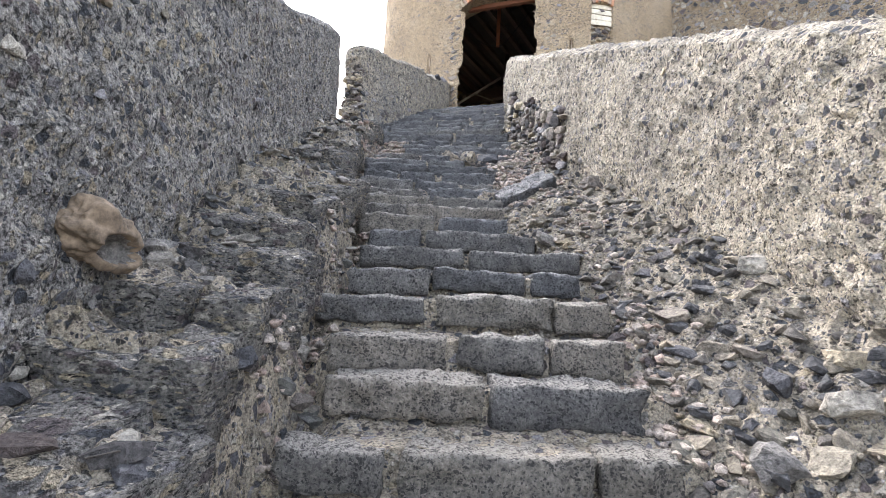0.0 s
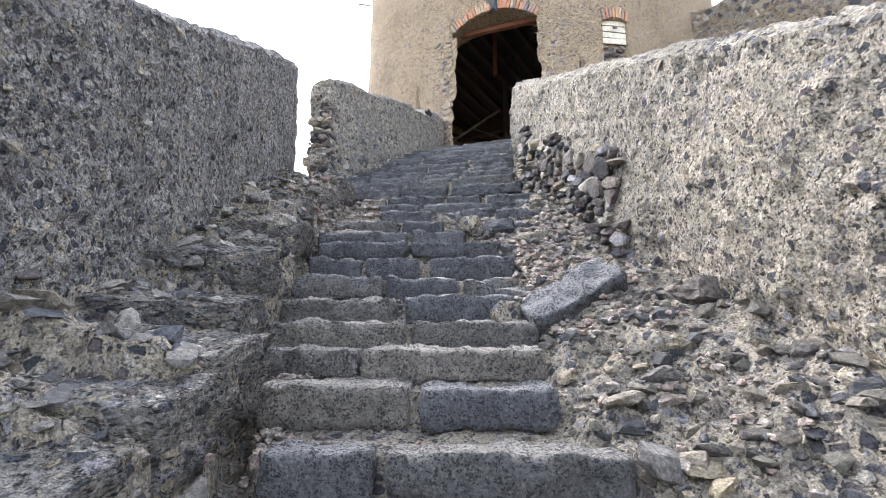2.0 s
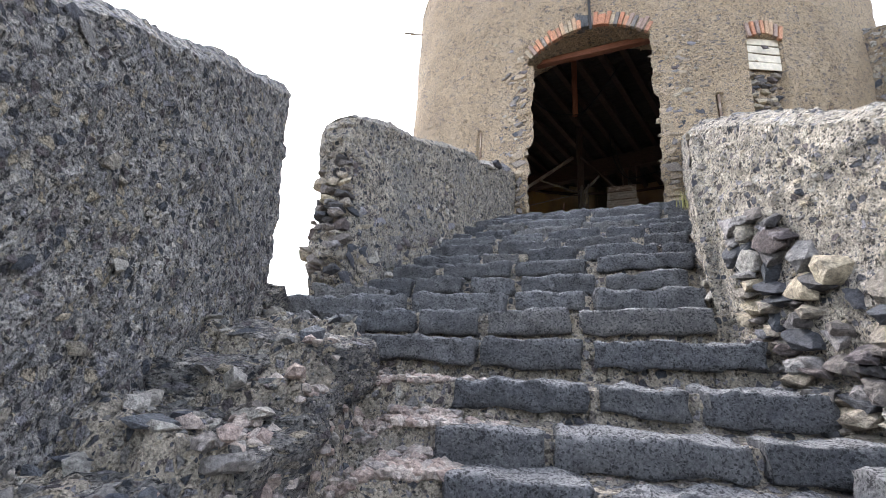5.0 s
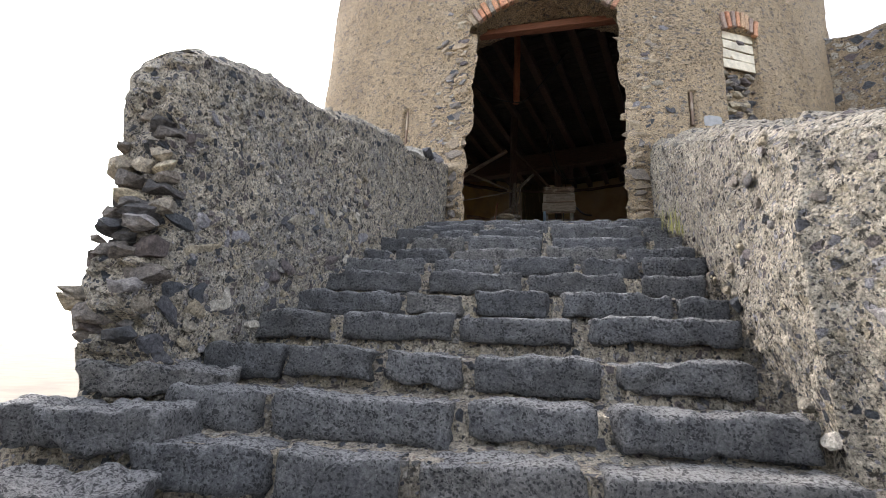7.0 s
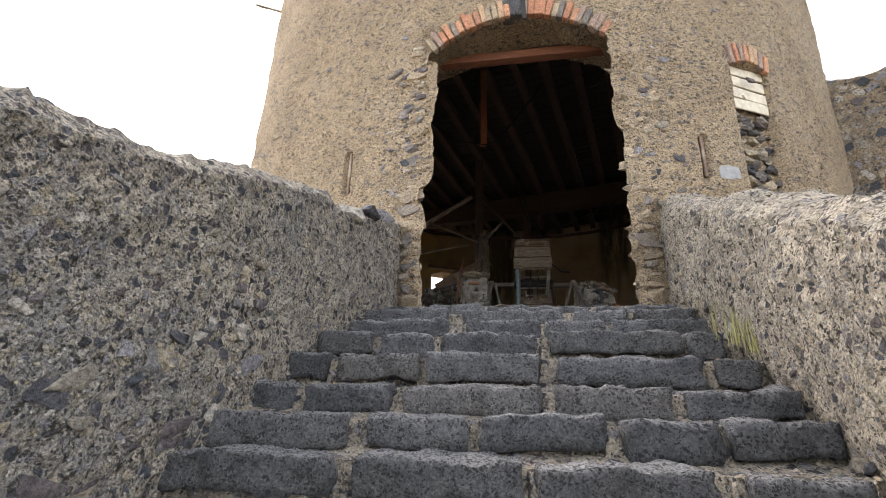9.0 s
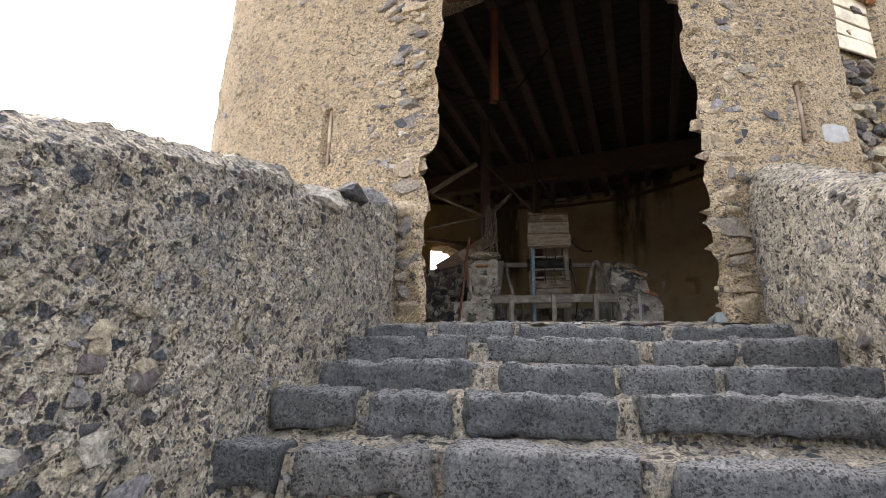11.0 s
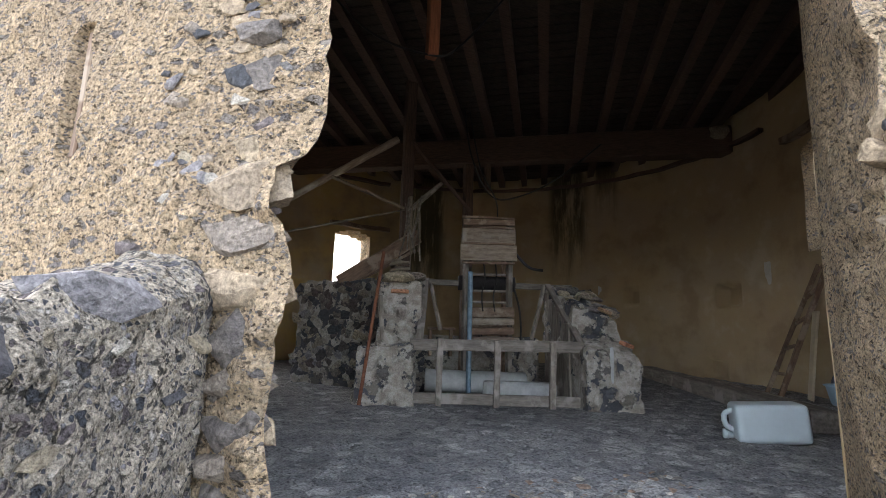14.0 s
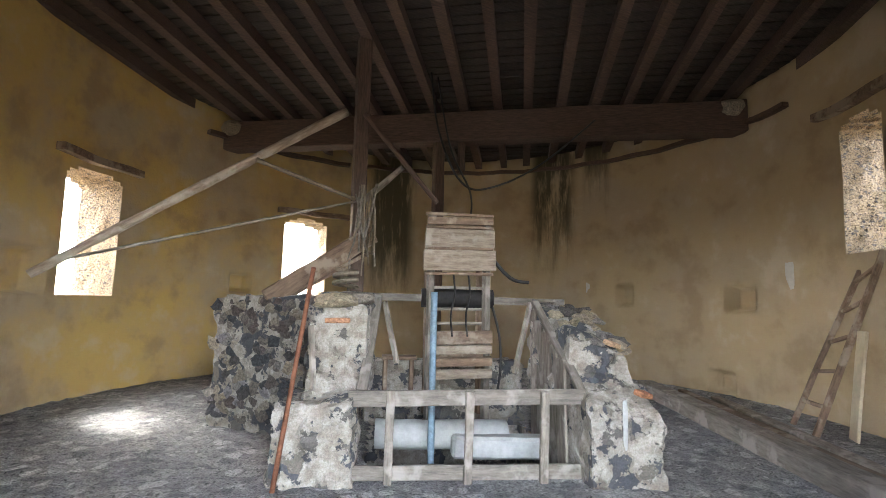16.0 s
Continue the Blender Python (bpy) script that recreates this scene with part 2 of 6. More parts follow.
def whitewash():
    """Limewash coming off dark rubble in ragged flakes, grimy and uneven."""
    m, n, l, bsdf = material("flaking whitewash on rubble")
    place = world_place(n)
    big = tex(n, l, place, "noise", 3.4, 7.0, 0.66)
    mid = tex(n, l, place, "noise", 8.0, 5.0, 0.65)
    fine = tex(n, l, place, "noise", 70.0, 4.0, 0.7)
    cell = tex(n, l, place, "voronoi", 7.0)
    flake = span(n, l, big.outputs["Fac"], 0.515, 0.535)
    under = add_ramp(n, [(0.0, (0.085, 0.09, 0.1)), (0.35, (0.15, 0.14, 0.13)), (0.6, (0.10, 0.105, 0.115)), (0.85, (0.2, 0.18, 0.155))], True)
    sep = n.new("ShaderNodeSeparateColor")
    l.new(cell.outputs["Color"], sep.inputs[0])
    l.new(sep.outputs[0], under.inputs[0])
    wash = mix(n, l, span(n, l, mid.outputs["Fac"], 0.38, 0.62), (0.30, 0.265, 0.22), (0.46, 0.43, 0.385))
    base = mix(n, l, flake, wash, under.outputs[0])
    shade = add_ramp(n, [(0.3, (0.6, 0.6, 0.6)), (0.7, (1.2, 1.2, 1.18))])
    l.new(fine.outputs["Fac"], shade.inputs[0])
    l.new(mix(n, l, 0.8, base, shade.outputs[0], "MULTIPLY"), bsdf.inputs["Base Color"])
    bsdf.inputs["Roughness"].default_value = 0.93
    bump(n, l, bsdf, [(maths(n, l, "SUBTRACT", 1.0, flake), 0.02, 1.0), (mid.outputs["Fac"], 0.05, 0.8), (fine.outputs["Fac"], 0.008, 0.8)])
    return m


M_well = whitewash()
M_floor = masonry("dusty stone paving", (0.38, 0.38, 0.37), (0.25, 0.25, 0.255), [(0.22, 0.225, 0.23), (0.42, 0.42, 0.41), (0.28, 0.285, 0.29), (0.52, 0.52, 0.51), (0.33, 0.33, 0.335)], 6.0, 0.7, 60.0, 0.03, None, 1.0, 0.8, 0.7)
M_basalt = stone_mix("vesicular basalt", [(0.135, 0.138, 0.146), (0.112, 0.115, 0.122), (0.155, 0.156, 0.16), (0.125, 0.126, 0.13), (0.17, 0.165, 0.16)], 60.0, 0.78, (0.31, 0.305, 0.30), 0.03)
M_basalt_worn = stone_mix("worn brown basalt", [(0.21, 0.195, 0.172), (0.165, 0.157, 0.147), (0.235, 0.214, 0.187), (0.145, 0.142, 0.14)], 55.0, 0.75, (0.34, 0.32, 0.29), 0.03)
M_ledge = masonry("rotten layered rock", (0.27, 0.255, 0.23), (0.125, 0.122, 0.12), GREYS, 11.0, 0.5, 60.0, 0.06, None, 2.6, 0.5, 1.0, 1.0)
M_rock = stone_mix("field stones", GREYS, 40.0, 0.0, None, 0.028)
M_rock_dark = stone_mix("dark field stones", [(0.09, 0.085, 0.085), (0.13, 0.115, 0.105), (0.07, 0.072, 0.08), (0.17, 0.15, 0.135), (0.11, 0.09, 0.085), (0.24, 0.21, 0.17)], 40.0, 0.0, None, 0.028)
M_jamb = stone_mix("tan jamb stones", [(0.42, 0.335, 0.235), (0.34, 0.275, 0.2), (0.29, 0.25, 0.21), (0.45, 0.36, 0.255), (0.2, 0.18, 0.165), (0.38, 0.31, 0.22)], 40.0, 0.0, None, 0.028)
M_rock_pale = stone_mix("pale field stones", [(0.36, 0.31, 0.24), (0.24, 0.21, 0.18), (0.42, 0.36, 0.26), (0.15, 0.14, 0.135), (0.34, 0.29, 0.21), (0.28, 0.26, 0.25)], 40.0, 0.0, None, 0.028)


def mixed_stone(name, colours):
    """Many stones in one mesh, each its own tone."""
    m = stone_mix(name, colours, 40.0, 0.0, None, 0.024)
    n, l = m.node_tree.nodes, m.node_tree.links
    geo = n.new("ShaderNodeNewGeometry")
    for r in n:
        if r.bl_idname == "ShaderNodeValToRGB" and r.color_ramp.interpolation == "CONSTANT":
            l.new(geo.outputs["Random Per Island"], r.inputs[0])
    return m


M_gravel = mixed_stone("gravel", [(0.36, 0.30, 0.26), (0.28, 0.25, 0.23), (0.42, 0.365, 0.32), (0.33, 0.26, 0.225)])
M_brick = stone_mix("fired brick", [(0.42, 0.20, 0.12), (0.48, 0.25, 0.15), (0.36, 0.19, 0.125), (0.46, 0.31, 0.20), (0.30, 0.22, 0.18)], 45.0)
M_grey_wood = timber("grey weathered wood", (0.10, 0.088, 0.075), (0.30, 0.265, 0.225), (1.0, 6, 6), 0.85, (0.34, 0.31, 0.275))
M_pale_wood = timber("pale peeled pole wood", (0.17, 0.125, 0.09), (0.44, 0.37, 0.295), (1.0, 6, 6), 0.85, (0.40, 0.35, 0.29))
M_brown_wood = timber("brown plank wood", (0.09, 0.06, 0.042), (0.27, 0.185, 0.13), (1.0, 6, 6), 0.8, (0.32, 0.26, 0.2))
M_red_wood = timber("dark red-brown beam wood", (0.045, 0.031, 0.025), (0.155, 0.098, 0.073), (1.5, 14, 14), 0.75)
M_dark_board = timber("dark ceiling board", (0.022, 0.018, 0.016), (0.075, 0.058, 0.048), (1.5, 10, 10), 0.9)
M_rust = plain("rusty iron", (0.22, 0.09, 0.05), 0.85, 0.2, 0.5, 14.0)
M_black_iron = plain("blackened iron", (0.03, 0.028, 0.028), 0.7, 0.4, 0.4, 14.0)
M_rope = plain("old rope", (0.24, 0.20, 0.15), 0.95, 0.0, 0.4, 40.0)
M_cable = plain("black cable", (0.015, 0.015, 0.016), 0.6)
M_blue_pipe = plain("grey-blue painted pipe", (0.17, 0.25, 0.31), 0.6, 0.0, 0.45, 12.0)
M_white_paint = plain("chipped white paint", (0.42, 0.43, 0.42), 0.6, 0.0, 0.25, 8.0)
M_plastic = plain("cloudy white plastic", (0.48, 0.55, 0.57), 0.4, 0.0, 0.08, 5.0)
M_blue_plastic = plain("pale blue plastic", (0.45, 0.65, 0.80), 0.4, 0.0, 0.1, 5.0)
M_navy_plastic = plain("dark blue plastic", (0.03, 0.05, 0.10), 0.5)
M_board_cream = plain("cream painted board", (0.60, 0.52, 0.38), 0.7, 0.0, 0.2, 5.0)
M_board_white = plain("whitewashed boards", (0.62, 0.56, 0.44), 0.8, 0.0, 0.3, 9.0)
M_paper = plain("bare white plaster patch", (0.55, 0.55, 0.53), 0.9, 0.0, 0.15)
M_grass = plain("dry grass", (0.32, 0.30, 0.11), 0.8)


def interior_plaster():
    """Ochre limewash, greyer low down and in broad clouds, with green-black runs under leaks."""
    m, n, l, bsdf = material("ochre limewashed plaster")
    place = world_place(n)
    cloud = tex(n, l, place, "noise", 0.55, 5.0, 0.6)
    mid = tex(n, l, place, "noise", 1.25, 6.0, 0.62)
    fine = tex(n, l, place, "noise", 30.0, 4.0, 0.6)
    sep = n.new("ShaderNodeSeparateXYZ")
    l.new(place, sep.inputs[0])
    base = mix(n, l, span(n, l, cloud.outputs["Fac"], 0.40, 0.64), (0.56, 0.39, 0.14), (0.44, 0.35, 0.23))
    # limewash is yellow on the west side and turns grey-buff towards the east
    buff_share = span(n, l, maths(n, l, "ADD", sep.outputs["X"], maths(n, l, "MULTIPLY", mid.outputs["Fac"], 3.0)), 1.0, 6.5)
    base = mix(n, l, maths(n, l, "MULTIPLY", buff_share, 0.75), base, (0.41, 0.33, 0.235))
    base = mix(n, l, maths(n, l, "MULTIPLY", span(n, l, mid.outputs["Fac"], 0.50, 0.68), 0.55), base, (0.30, 0.215, 0.13))
    base = mix(n, l, maths(n, l, "MULTIPLY", span(n, l, mid.outputs["Fac"], 0.47, 0.32), 0.45), base, (0.55, 0.48, 0.36))
    # leak stains
    runs = n.new("ShaderNodeMapping")
    runs.inputs["Scale"].default_value = (2.4, 2.4, 0.35)
    l.new(place, runs.inputs[0])
    streak = tex(n, l, runs.outputs[0], "noise", 1.6, 5.0, 0.7)
    for cx, half, low in ((4.45, 0.62, 9.0), (8.02, 0.36, 9.9), (8.62, 0.16, 11.4)):
        side = span(n, l, maths(n, l, "ABSOLUTE", maths(n, l, "SUBTRACT", sep.outputs["X"], cx)), half * 1.15, half * 0.6)
        back = span(n, l, sep.outputs["Y"], 22.2, 22.8)
        drop = span(n, l, maths(n, l, "ADD", sep.outputs["Z"], maths(n, l, "MULTIPLY", streak.outputs["Fac"], 3.0)), low + 1.2, low + 3.2)
        k = maths(n, l, "MULTIPLY", maths(n, l, "MULTIPLY", side, back), drop)
        k = maths(n, l, "MULTIPLY", k, span(n, l, streak.outputs["Fac"], 0.30, 0.50))
        base = mix(n, l, maths(n, l, "MULTIPLY", k, 0.88), base, (0.05, 0.052, 0.032))
    l.new(base, bsdf.inputs["Base Color"])
    bsdf.inputs["Roughness"].default_value = 0.93
    bsdf.inputs["Specular IOR Level"].default_value = 0.15
    bump(n, l, bsdf, [(mid.outputs["Fac"], 0.05, 0.5), (fine.outputs["Fac"], 0.006, 0.5)])
    return m


M_inside = interior_plaster()


def land():
    m, n, l, bsdf = material("dry plain")
    place = world_place(n)
    a = tex(n, l, place, "noise", 0.02, 6.0, 0.6)
    b = tex(n, l, place, "noise", 1.5, 6.0, 0.7)
    r = add_ramp(n, [(0.35, (0.09, 0.07, 0.045)), (0.52, (0.13, 0.105, 0.07)), (0.68, (0.07, 0.066, 0.05))])
    l.new(a.outputs["Fac"], r.inputs[0])
    c = add_ramp(n, [(0.3, (0.7, 0.7, 0.7)), (0.7, (1.15, 1.15, 1.15))])
    l.new(b.outputs["Fac"], c.inputs[0])
    l.new(mix(n, l, 0.8, r.outputs[0], c.outputs[0], "MULTIPLY"), bsdf.inputs["Base Color"])
    bsdf.inputs["Roughness"].default_value = 0.95
    return m


M_land = land()


# ---- mesh helpers ----
def mesh_of(name, verts, faces, mat, smooth=False):
    me = bpy.data.meshes.new(name)
    me.from_pydata([tuple(v) for v in verts], [], [tuple(f) for f in faces])
    me.materials.append(mat)
    if smooth:
        me.polygons.foreach_set("use_smooth", [True] * len(me.polygons))
    me.update()
    return me


def from_bm(name, bm, mat, smooth=False):
    me = bpy.data.meshes.new(name)
    bmesh.ops.recalc_face_normals(bm, faces=bm.faces)
    bm.to_mesh(me)
    bm.free()
    me.materials.append(mat)
    if smooth:
        me.polygons.foreach_set("use_smooth", [True] * len(me.polygons))
    return me


def part(name, me, parent, m=None, label=""):
    ob = new(name, me)
    ob.parent = parent
    if m is not None:
        ob.matrix_basis = m
    return tagged(ob, label)


def thing(name, label, category, m=None, me=None, group="", kind=""):
    ob = new(name, me)
    if m is not None:
        ob.matrix_basis = m
    return tagged(ob, label, category, group, kind)


def grid_faces(nu, nv, keep=None):
    i = np.arange(nu - 1)[:, None] * nv + np.arange(nv - 1)[None, :]
    f = np.stack([i, i + nv, i + nv + 1, i + 1], -1).reshape(-1, 4)
    return f if keep is None else f[keep.reshape(-1)]


def board(lx, ly, lz, mat, rough=0.004, seed=0, bevel=0.006, name="board", segs=6):
    """A sawn piece along x with eased, slightly uneven edges; its middle at the origin."""
    bm = bmesh.new()
    bmesh.ops.create_cube(bm, size=1, matrix=Matrix.Diagonal((lx, ly, lz, 1)))
    long_edges = [e for e in bm.edges if abs(e.verts[0].co.x - e.verts[1].co.x) > lx * 0.9]
    if segs > 1:
        bmesh.ops.subdivide_edges(bm, edges=long_edges, cuts=segs - 1)
    sharp = [e for e in bm.edges if len(e.link_faces) == 2 and e.calc_face_angle(0) > 0.5]
    bmesh.ops.bevel(bm, geom=sharp, offset=min(bevel, ly * 0.2, lz * 0.2), segments=1, affect="EDGES")
    p = np.array([v.co for v in bm.verts])
    d = np.stack([fbm(p * 2.2 + seed * 7.3 + k * 31, 3) for k in range(3)], -1) * rough
    for v, o in zip(bm.verts, d):
        v.co += Vector((o[0] * 0.3, o[1], o[2]))
    return from_bm(name, bm, mat)


def along(a, b, roll=0.0):
    """A pose with x running from a to b, at the middle."""
    a, b = Vector(a), Vector(b)
    q = (b - a).to_track_quat("X", "Z")
    return Matrix.Translation((a + b) / 2) @ q.to_matrix().to_4x4() @ Matrix.Rotation(radians(roll), 4, "X")


def round_bar(length, r0, r1, mat, seed=0, rough=0.1, name="pole", sides=10, segs=14, bow=0.0):
    """A tapered pole along x, its middle at the origin, uneven like a trimmed trunk."""
    vs, fs = [], []
    x = np.linspace(-length / 2, length / 2, segs + 1)
    for k, xx in enumerate(x):
        t = k / segs
        r = r0 + (r1 - r0) * t
        for s in range(sides):
            a = 2 * math.pi * s / sides
            vs.append((xx, r * math.cos(a), r * math.sin(a) + bow * math.sin(math.pi * t)))
    p = np.array(vs)
    w = 1 + rough * fbm(p * 6 + seed * 5.7, 3)
    p[:, 1:] *= w[:, None]
    for k in range(segs):
        for s in range(sides):
            fs.append((k * sides + s, k * sides + (s + 1) % sides, (k + 1) * sides + (s + 1) % sides, (k + 1) * sides + s))
    fs.append(tuple(range(sides))[::-1])
    fs.append(tuple(segs * sides + s for s in range(sides)))
    me = mesh_of(name, p, fs, mat, True)
    return me


def cable_mesh(points, r, mat, name="cable"):
    cu = bpy.data.curves.new(name, "CURVE")
    cu.dimensions, cu.bevel_depth, cu.bevel_resolution = "3D", r, 1
    sp = cu.splines.new("POLY")
    pts = []
    v = [Vector(p) for p in points]
    for k in range(len(v) - 1):
        p0, p1, p2, p3 = v[max(k - 1, 0)], v[k], v[k + 1], v[min(k + 2, len(v) - 1)]
        for s in range(8):
            t = s / 8
            pts.append(0.5 * ((2 * p1) + (p2 - p0) * t + (2 * p0 - 5 * p1 + 4 * p2 - p3) * t * t + (3 * p1 - p0 - 3 * p2 + p3) * t ** 3))
    pts.append(v[-1])
    sp.points.add(len(pts) - 1)
    for q, p in zip(sp.points, pts):
        q.co = (*p, 1)
    cu.materials.append(mat)
    return cu


def rock_mesh(seed, mat, flat=0.7, level=1, jag=0.28):
    bm = bmesh.new()
    bmesh.ops.create_icosphere(bm, subdivisions=level, radius=0.5)
    p = np.array([v.co for v in bm.verts])
    w = 1 + jag * fbm(p * 2.0 + seed * 11.3, 3)
    p = p * w[:, None]
    p = np.sign(p) * np.minimum(np.abs(p), 0.40 + 0.08 * np.abs(vnoise(p * 3 + seed)[:, None]))
    for v, c in zip(bm.verts, p):
        v.co = (c[0], c[1], c[2] * flat)
    return from_bm("stone", bm, mat)


ROCKS = {}


def chip_mesh(seed, mat, corners=15):
    """An angular broken stone: the hull of a few scattered corners."""
    r = random.Random(seed * 77 + corners)
    bm = bmesh.new()
    for _ in range(corners):
        d = Vector((r.gauss(0, 1), r.gauss(0, 1), r.gauss(0, 1))).normalized() * r.uniform(0.42, 0.56)
        bm.verts.new((max(-0.46, min(0.46, d.x)), max(-0.42, min(0.42, d.y)), max(-0.36, min(0.36, d.z))))
    out = bmesh.ops.convex_hull(bm, input=list(bm.verts))
    dead = list({g for g in out["geom_interior"] + out["geom_unused"] if isinstance(g, bmesh.types.BMVert)})
    bmesh.ops.delete(bm, geom=dead, context="VERTS")
    if corners > 16:
        # worn faces: split once and roughened, so that no facet stays plane
        bmesh.ops.subdivide_edges(bm, edges=list(bm.edges), cuts=1, use_grid_fill=True)
        for v in bm.verts:
            v.co *= 1 + 0.14 * noise.noise(v.co * 4.0 + Vector((seed, 0, 0))) + 0.06 * r.uniform(-1, 1)
    return from_bm("stone", bm, mat)


def rocks(mat, level=1):
    key = (mat.name, level)
    if key not in ROCKS:
        ROCKS[key] = [chip_mesh(k + 1 + level * 20, mat, 13 if level == 1 else 20) for k in range(12)]
    return ROCKS[key]


# ---- the stair's line ----
EDGES = [-1.15, -0.8, -0.45, -0.1, 0.25, 0.6, 0.95, 1.3, 1.65, 2.01, 2.36, 2.73, 3.15, 3.55, 3.98, 4.37, 4.77, 5.10, 5.40, 5.76, 6.11, 6.52, 6.88, 7.25, 7.62, 8.0, 8.33, 8.72, 9.2,
         9.7, 10.05, 10.46, 10.95, 11.34, 11.76, 12.1, 12.39, 12.82, 13.25, 13.57, 14.0, 14.45]
LEFT = [(-2, -0.6), (1.97, -0.62), (2.5, -0.55), (3.07, -0.80), (3.5, -0.66), (4.2, -0.66), (4.9, -0.98), (5.6, -1.15), (6.4, -1.1), (7.2, -1.3), (8, -1.25), (8.7, -1.2), (9.1, -1.35), (9.6, -1.75), (10.6, -2.0), (11.2, -1.94), (12.4, -1.55),
        (12.95, -1.25), (13.8, -0.72), (14.6, -0.44), (15, -0.25)]
RIGHT = [(-2, 1.15), (4.0, 1.15), (4.3, 0.9), (4.6, 0.68), (5.14, 0.63), (6.5, 0.7), (6.87, 0.6), (7.25, 0.3), (7.65, 0.02), (7.82, 0.2), (7.95, 1.3), (9, 1.18), (9.7, 1.12), (10.3, 1.33), (10.6, 1.45), (11.1, 1.64), (12, 2.09), (12.65, 2.2), (13.4, 2.6), (15, 3.2)]
SLOPE = [(-2, -1.44), (2.9, 1.27), (3.5, 1.582), (4.1, 1.87), (6, 2.87), (7.35, 3.61), (8.2, 4.06), (9.2, 4.65), (11.78, 6.10), (12.6, 6.56), (13.5, 7.0), (14.25, 7.30), (15, 7.37), (16, 7.40)]
FLOOR = 7.40


def lean(s):
    return ramp(s, [(6.5, 0.0), (8.5, -0.08), (10.5, -0.26), (11.5, -0.30), (14, -0.31)])


def rise(s):
    return np.where(np.asarray(s) < -2, -1.44 + 0.553 * (np.asarray(s) + 2), ramp(s, SLOPE))


def along_stair(x, y):
    s = np.array(y, float)
    for _ in range(6):
        s = y - x * lean(s)
    return s


# ---- ground and hill ----
def hill(x, y):
    s = np.clip(y, -40, 14.0)
    base = np.minimum(4.6, rise(s) - 0.9)
    mid = np.interp(y, [-40, 8, 21, 60], [0, 0, 3.5, 3.5])
    d = x - mid
    half = np.interp(y, [-10, 9, 13, 30], [2.0, 2.0, 6.5, 6.5])
    left = np.maximum(0, -d - half)
    right = np.maximum(0, d - half - 9)
    back = np.maximum(0, y - 28)
    z = base - 1.3 * left - 0.6 * right - 0.6 * back
    return np.maximum(z, -28.0 + 0.4 * vnoise(np.stack([x * 0.02, y * 0.02, x * 0], -1)))


gx = np.concatenate([-np.geomspace(4000, 12, 40), np.linspace(-11, 20, 63), np.geomspace(21, 4000, 40)])
gy = np.concatenate([-np.geomspace(4000, 12, 40), np.linspace(-11, 32, 87), np.geomspace(33, 4500, 40)])
GX, GY = np.meshgrid(gx, gy, indexing="ij")
GZ = hill(GX, GY) + 0.06 * fbm(np.stack([GX * 0.8, GY * 0.8, GX * 0], -1), 3) * (np.hypot(GX, GY) < 40)
thing("ground", "dry brown hillside falling to a flat plain", "ground", None,
      mesh_of("ground", np.stack([GX, GY, GZ], -1).reshape(-1, 3), grid_faces(len(gx), len(gy)), M_land, True), kind="structure")

# ---- stair bed: mortar treads, the crumbling ledge by the left wall, the rubble slope by the right wall ----
E_ARR = np.array(EDGES)
LEDGE = [(-2, 0.58), (3, 0.56), (5.3, 0.48), (6, 0.40), (8.3, 0.34), (8.9, 0.15), (9.3, 0.04), (10.5, 0.0), (15, 0.0)]
BANK = [(-2, 0.45), (3, 0.40), (4.6, 0.30), (6.2, 0.10), (7.5, 0.22), (9.2, 0.0), (15, 0.0)]


def left_wall_x(y):
    return ramp(y, [(-2, -0.90), (3.65, -1.58), (6.96, -2.03), (9.4, -2.36), (10.4, -2.2), (14.7, -0.34), (16, 0.2)])


def right_wall_x(y):
    return ramp(y, [(-2, 2.62), (4.1, 1.86), (7.88, 1.37), (9.8, 1.12), (13.9, 2.77), (16, 3.6)])


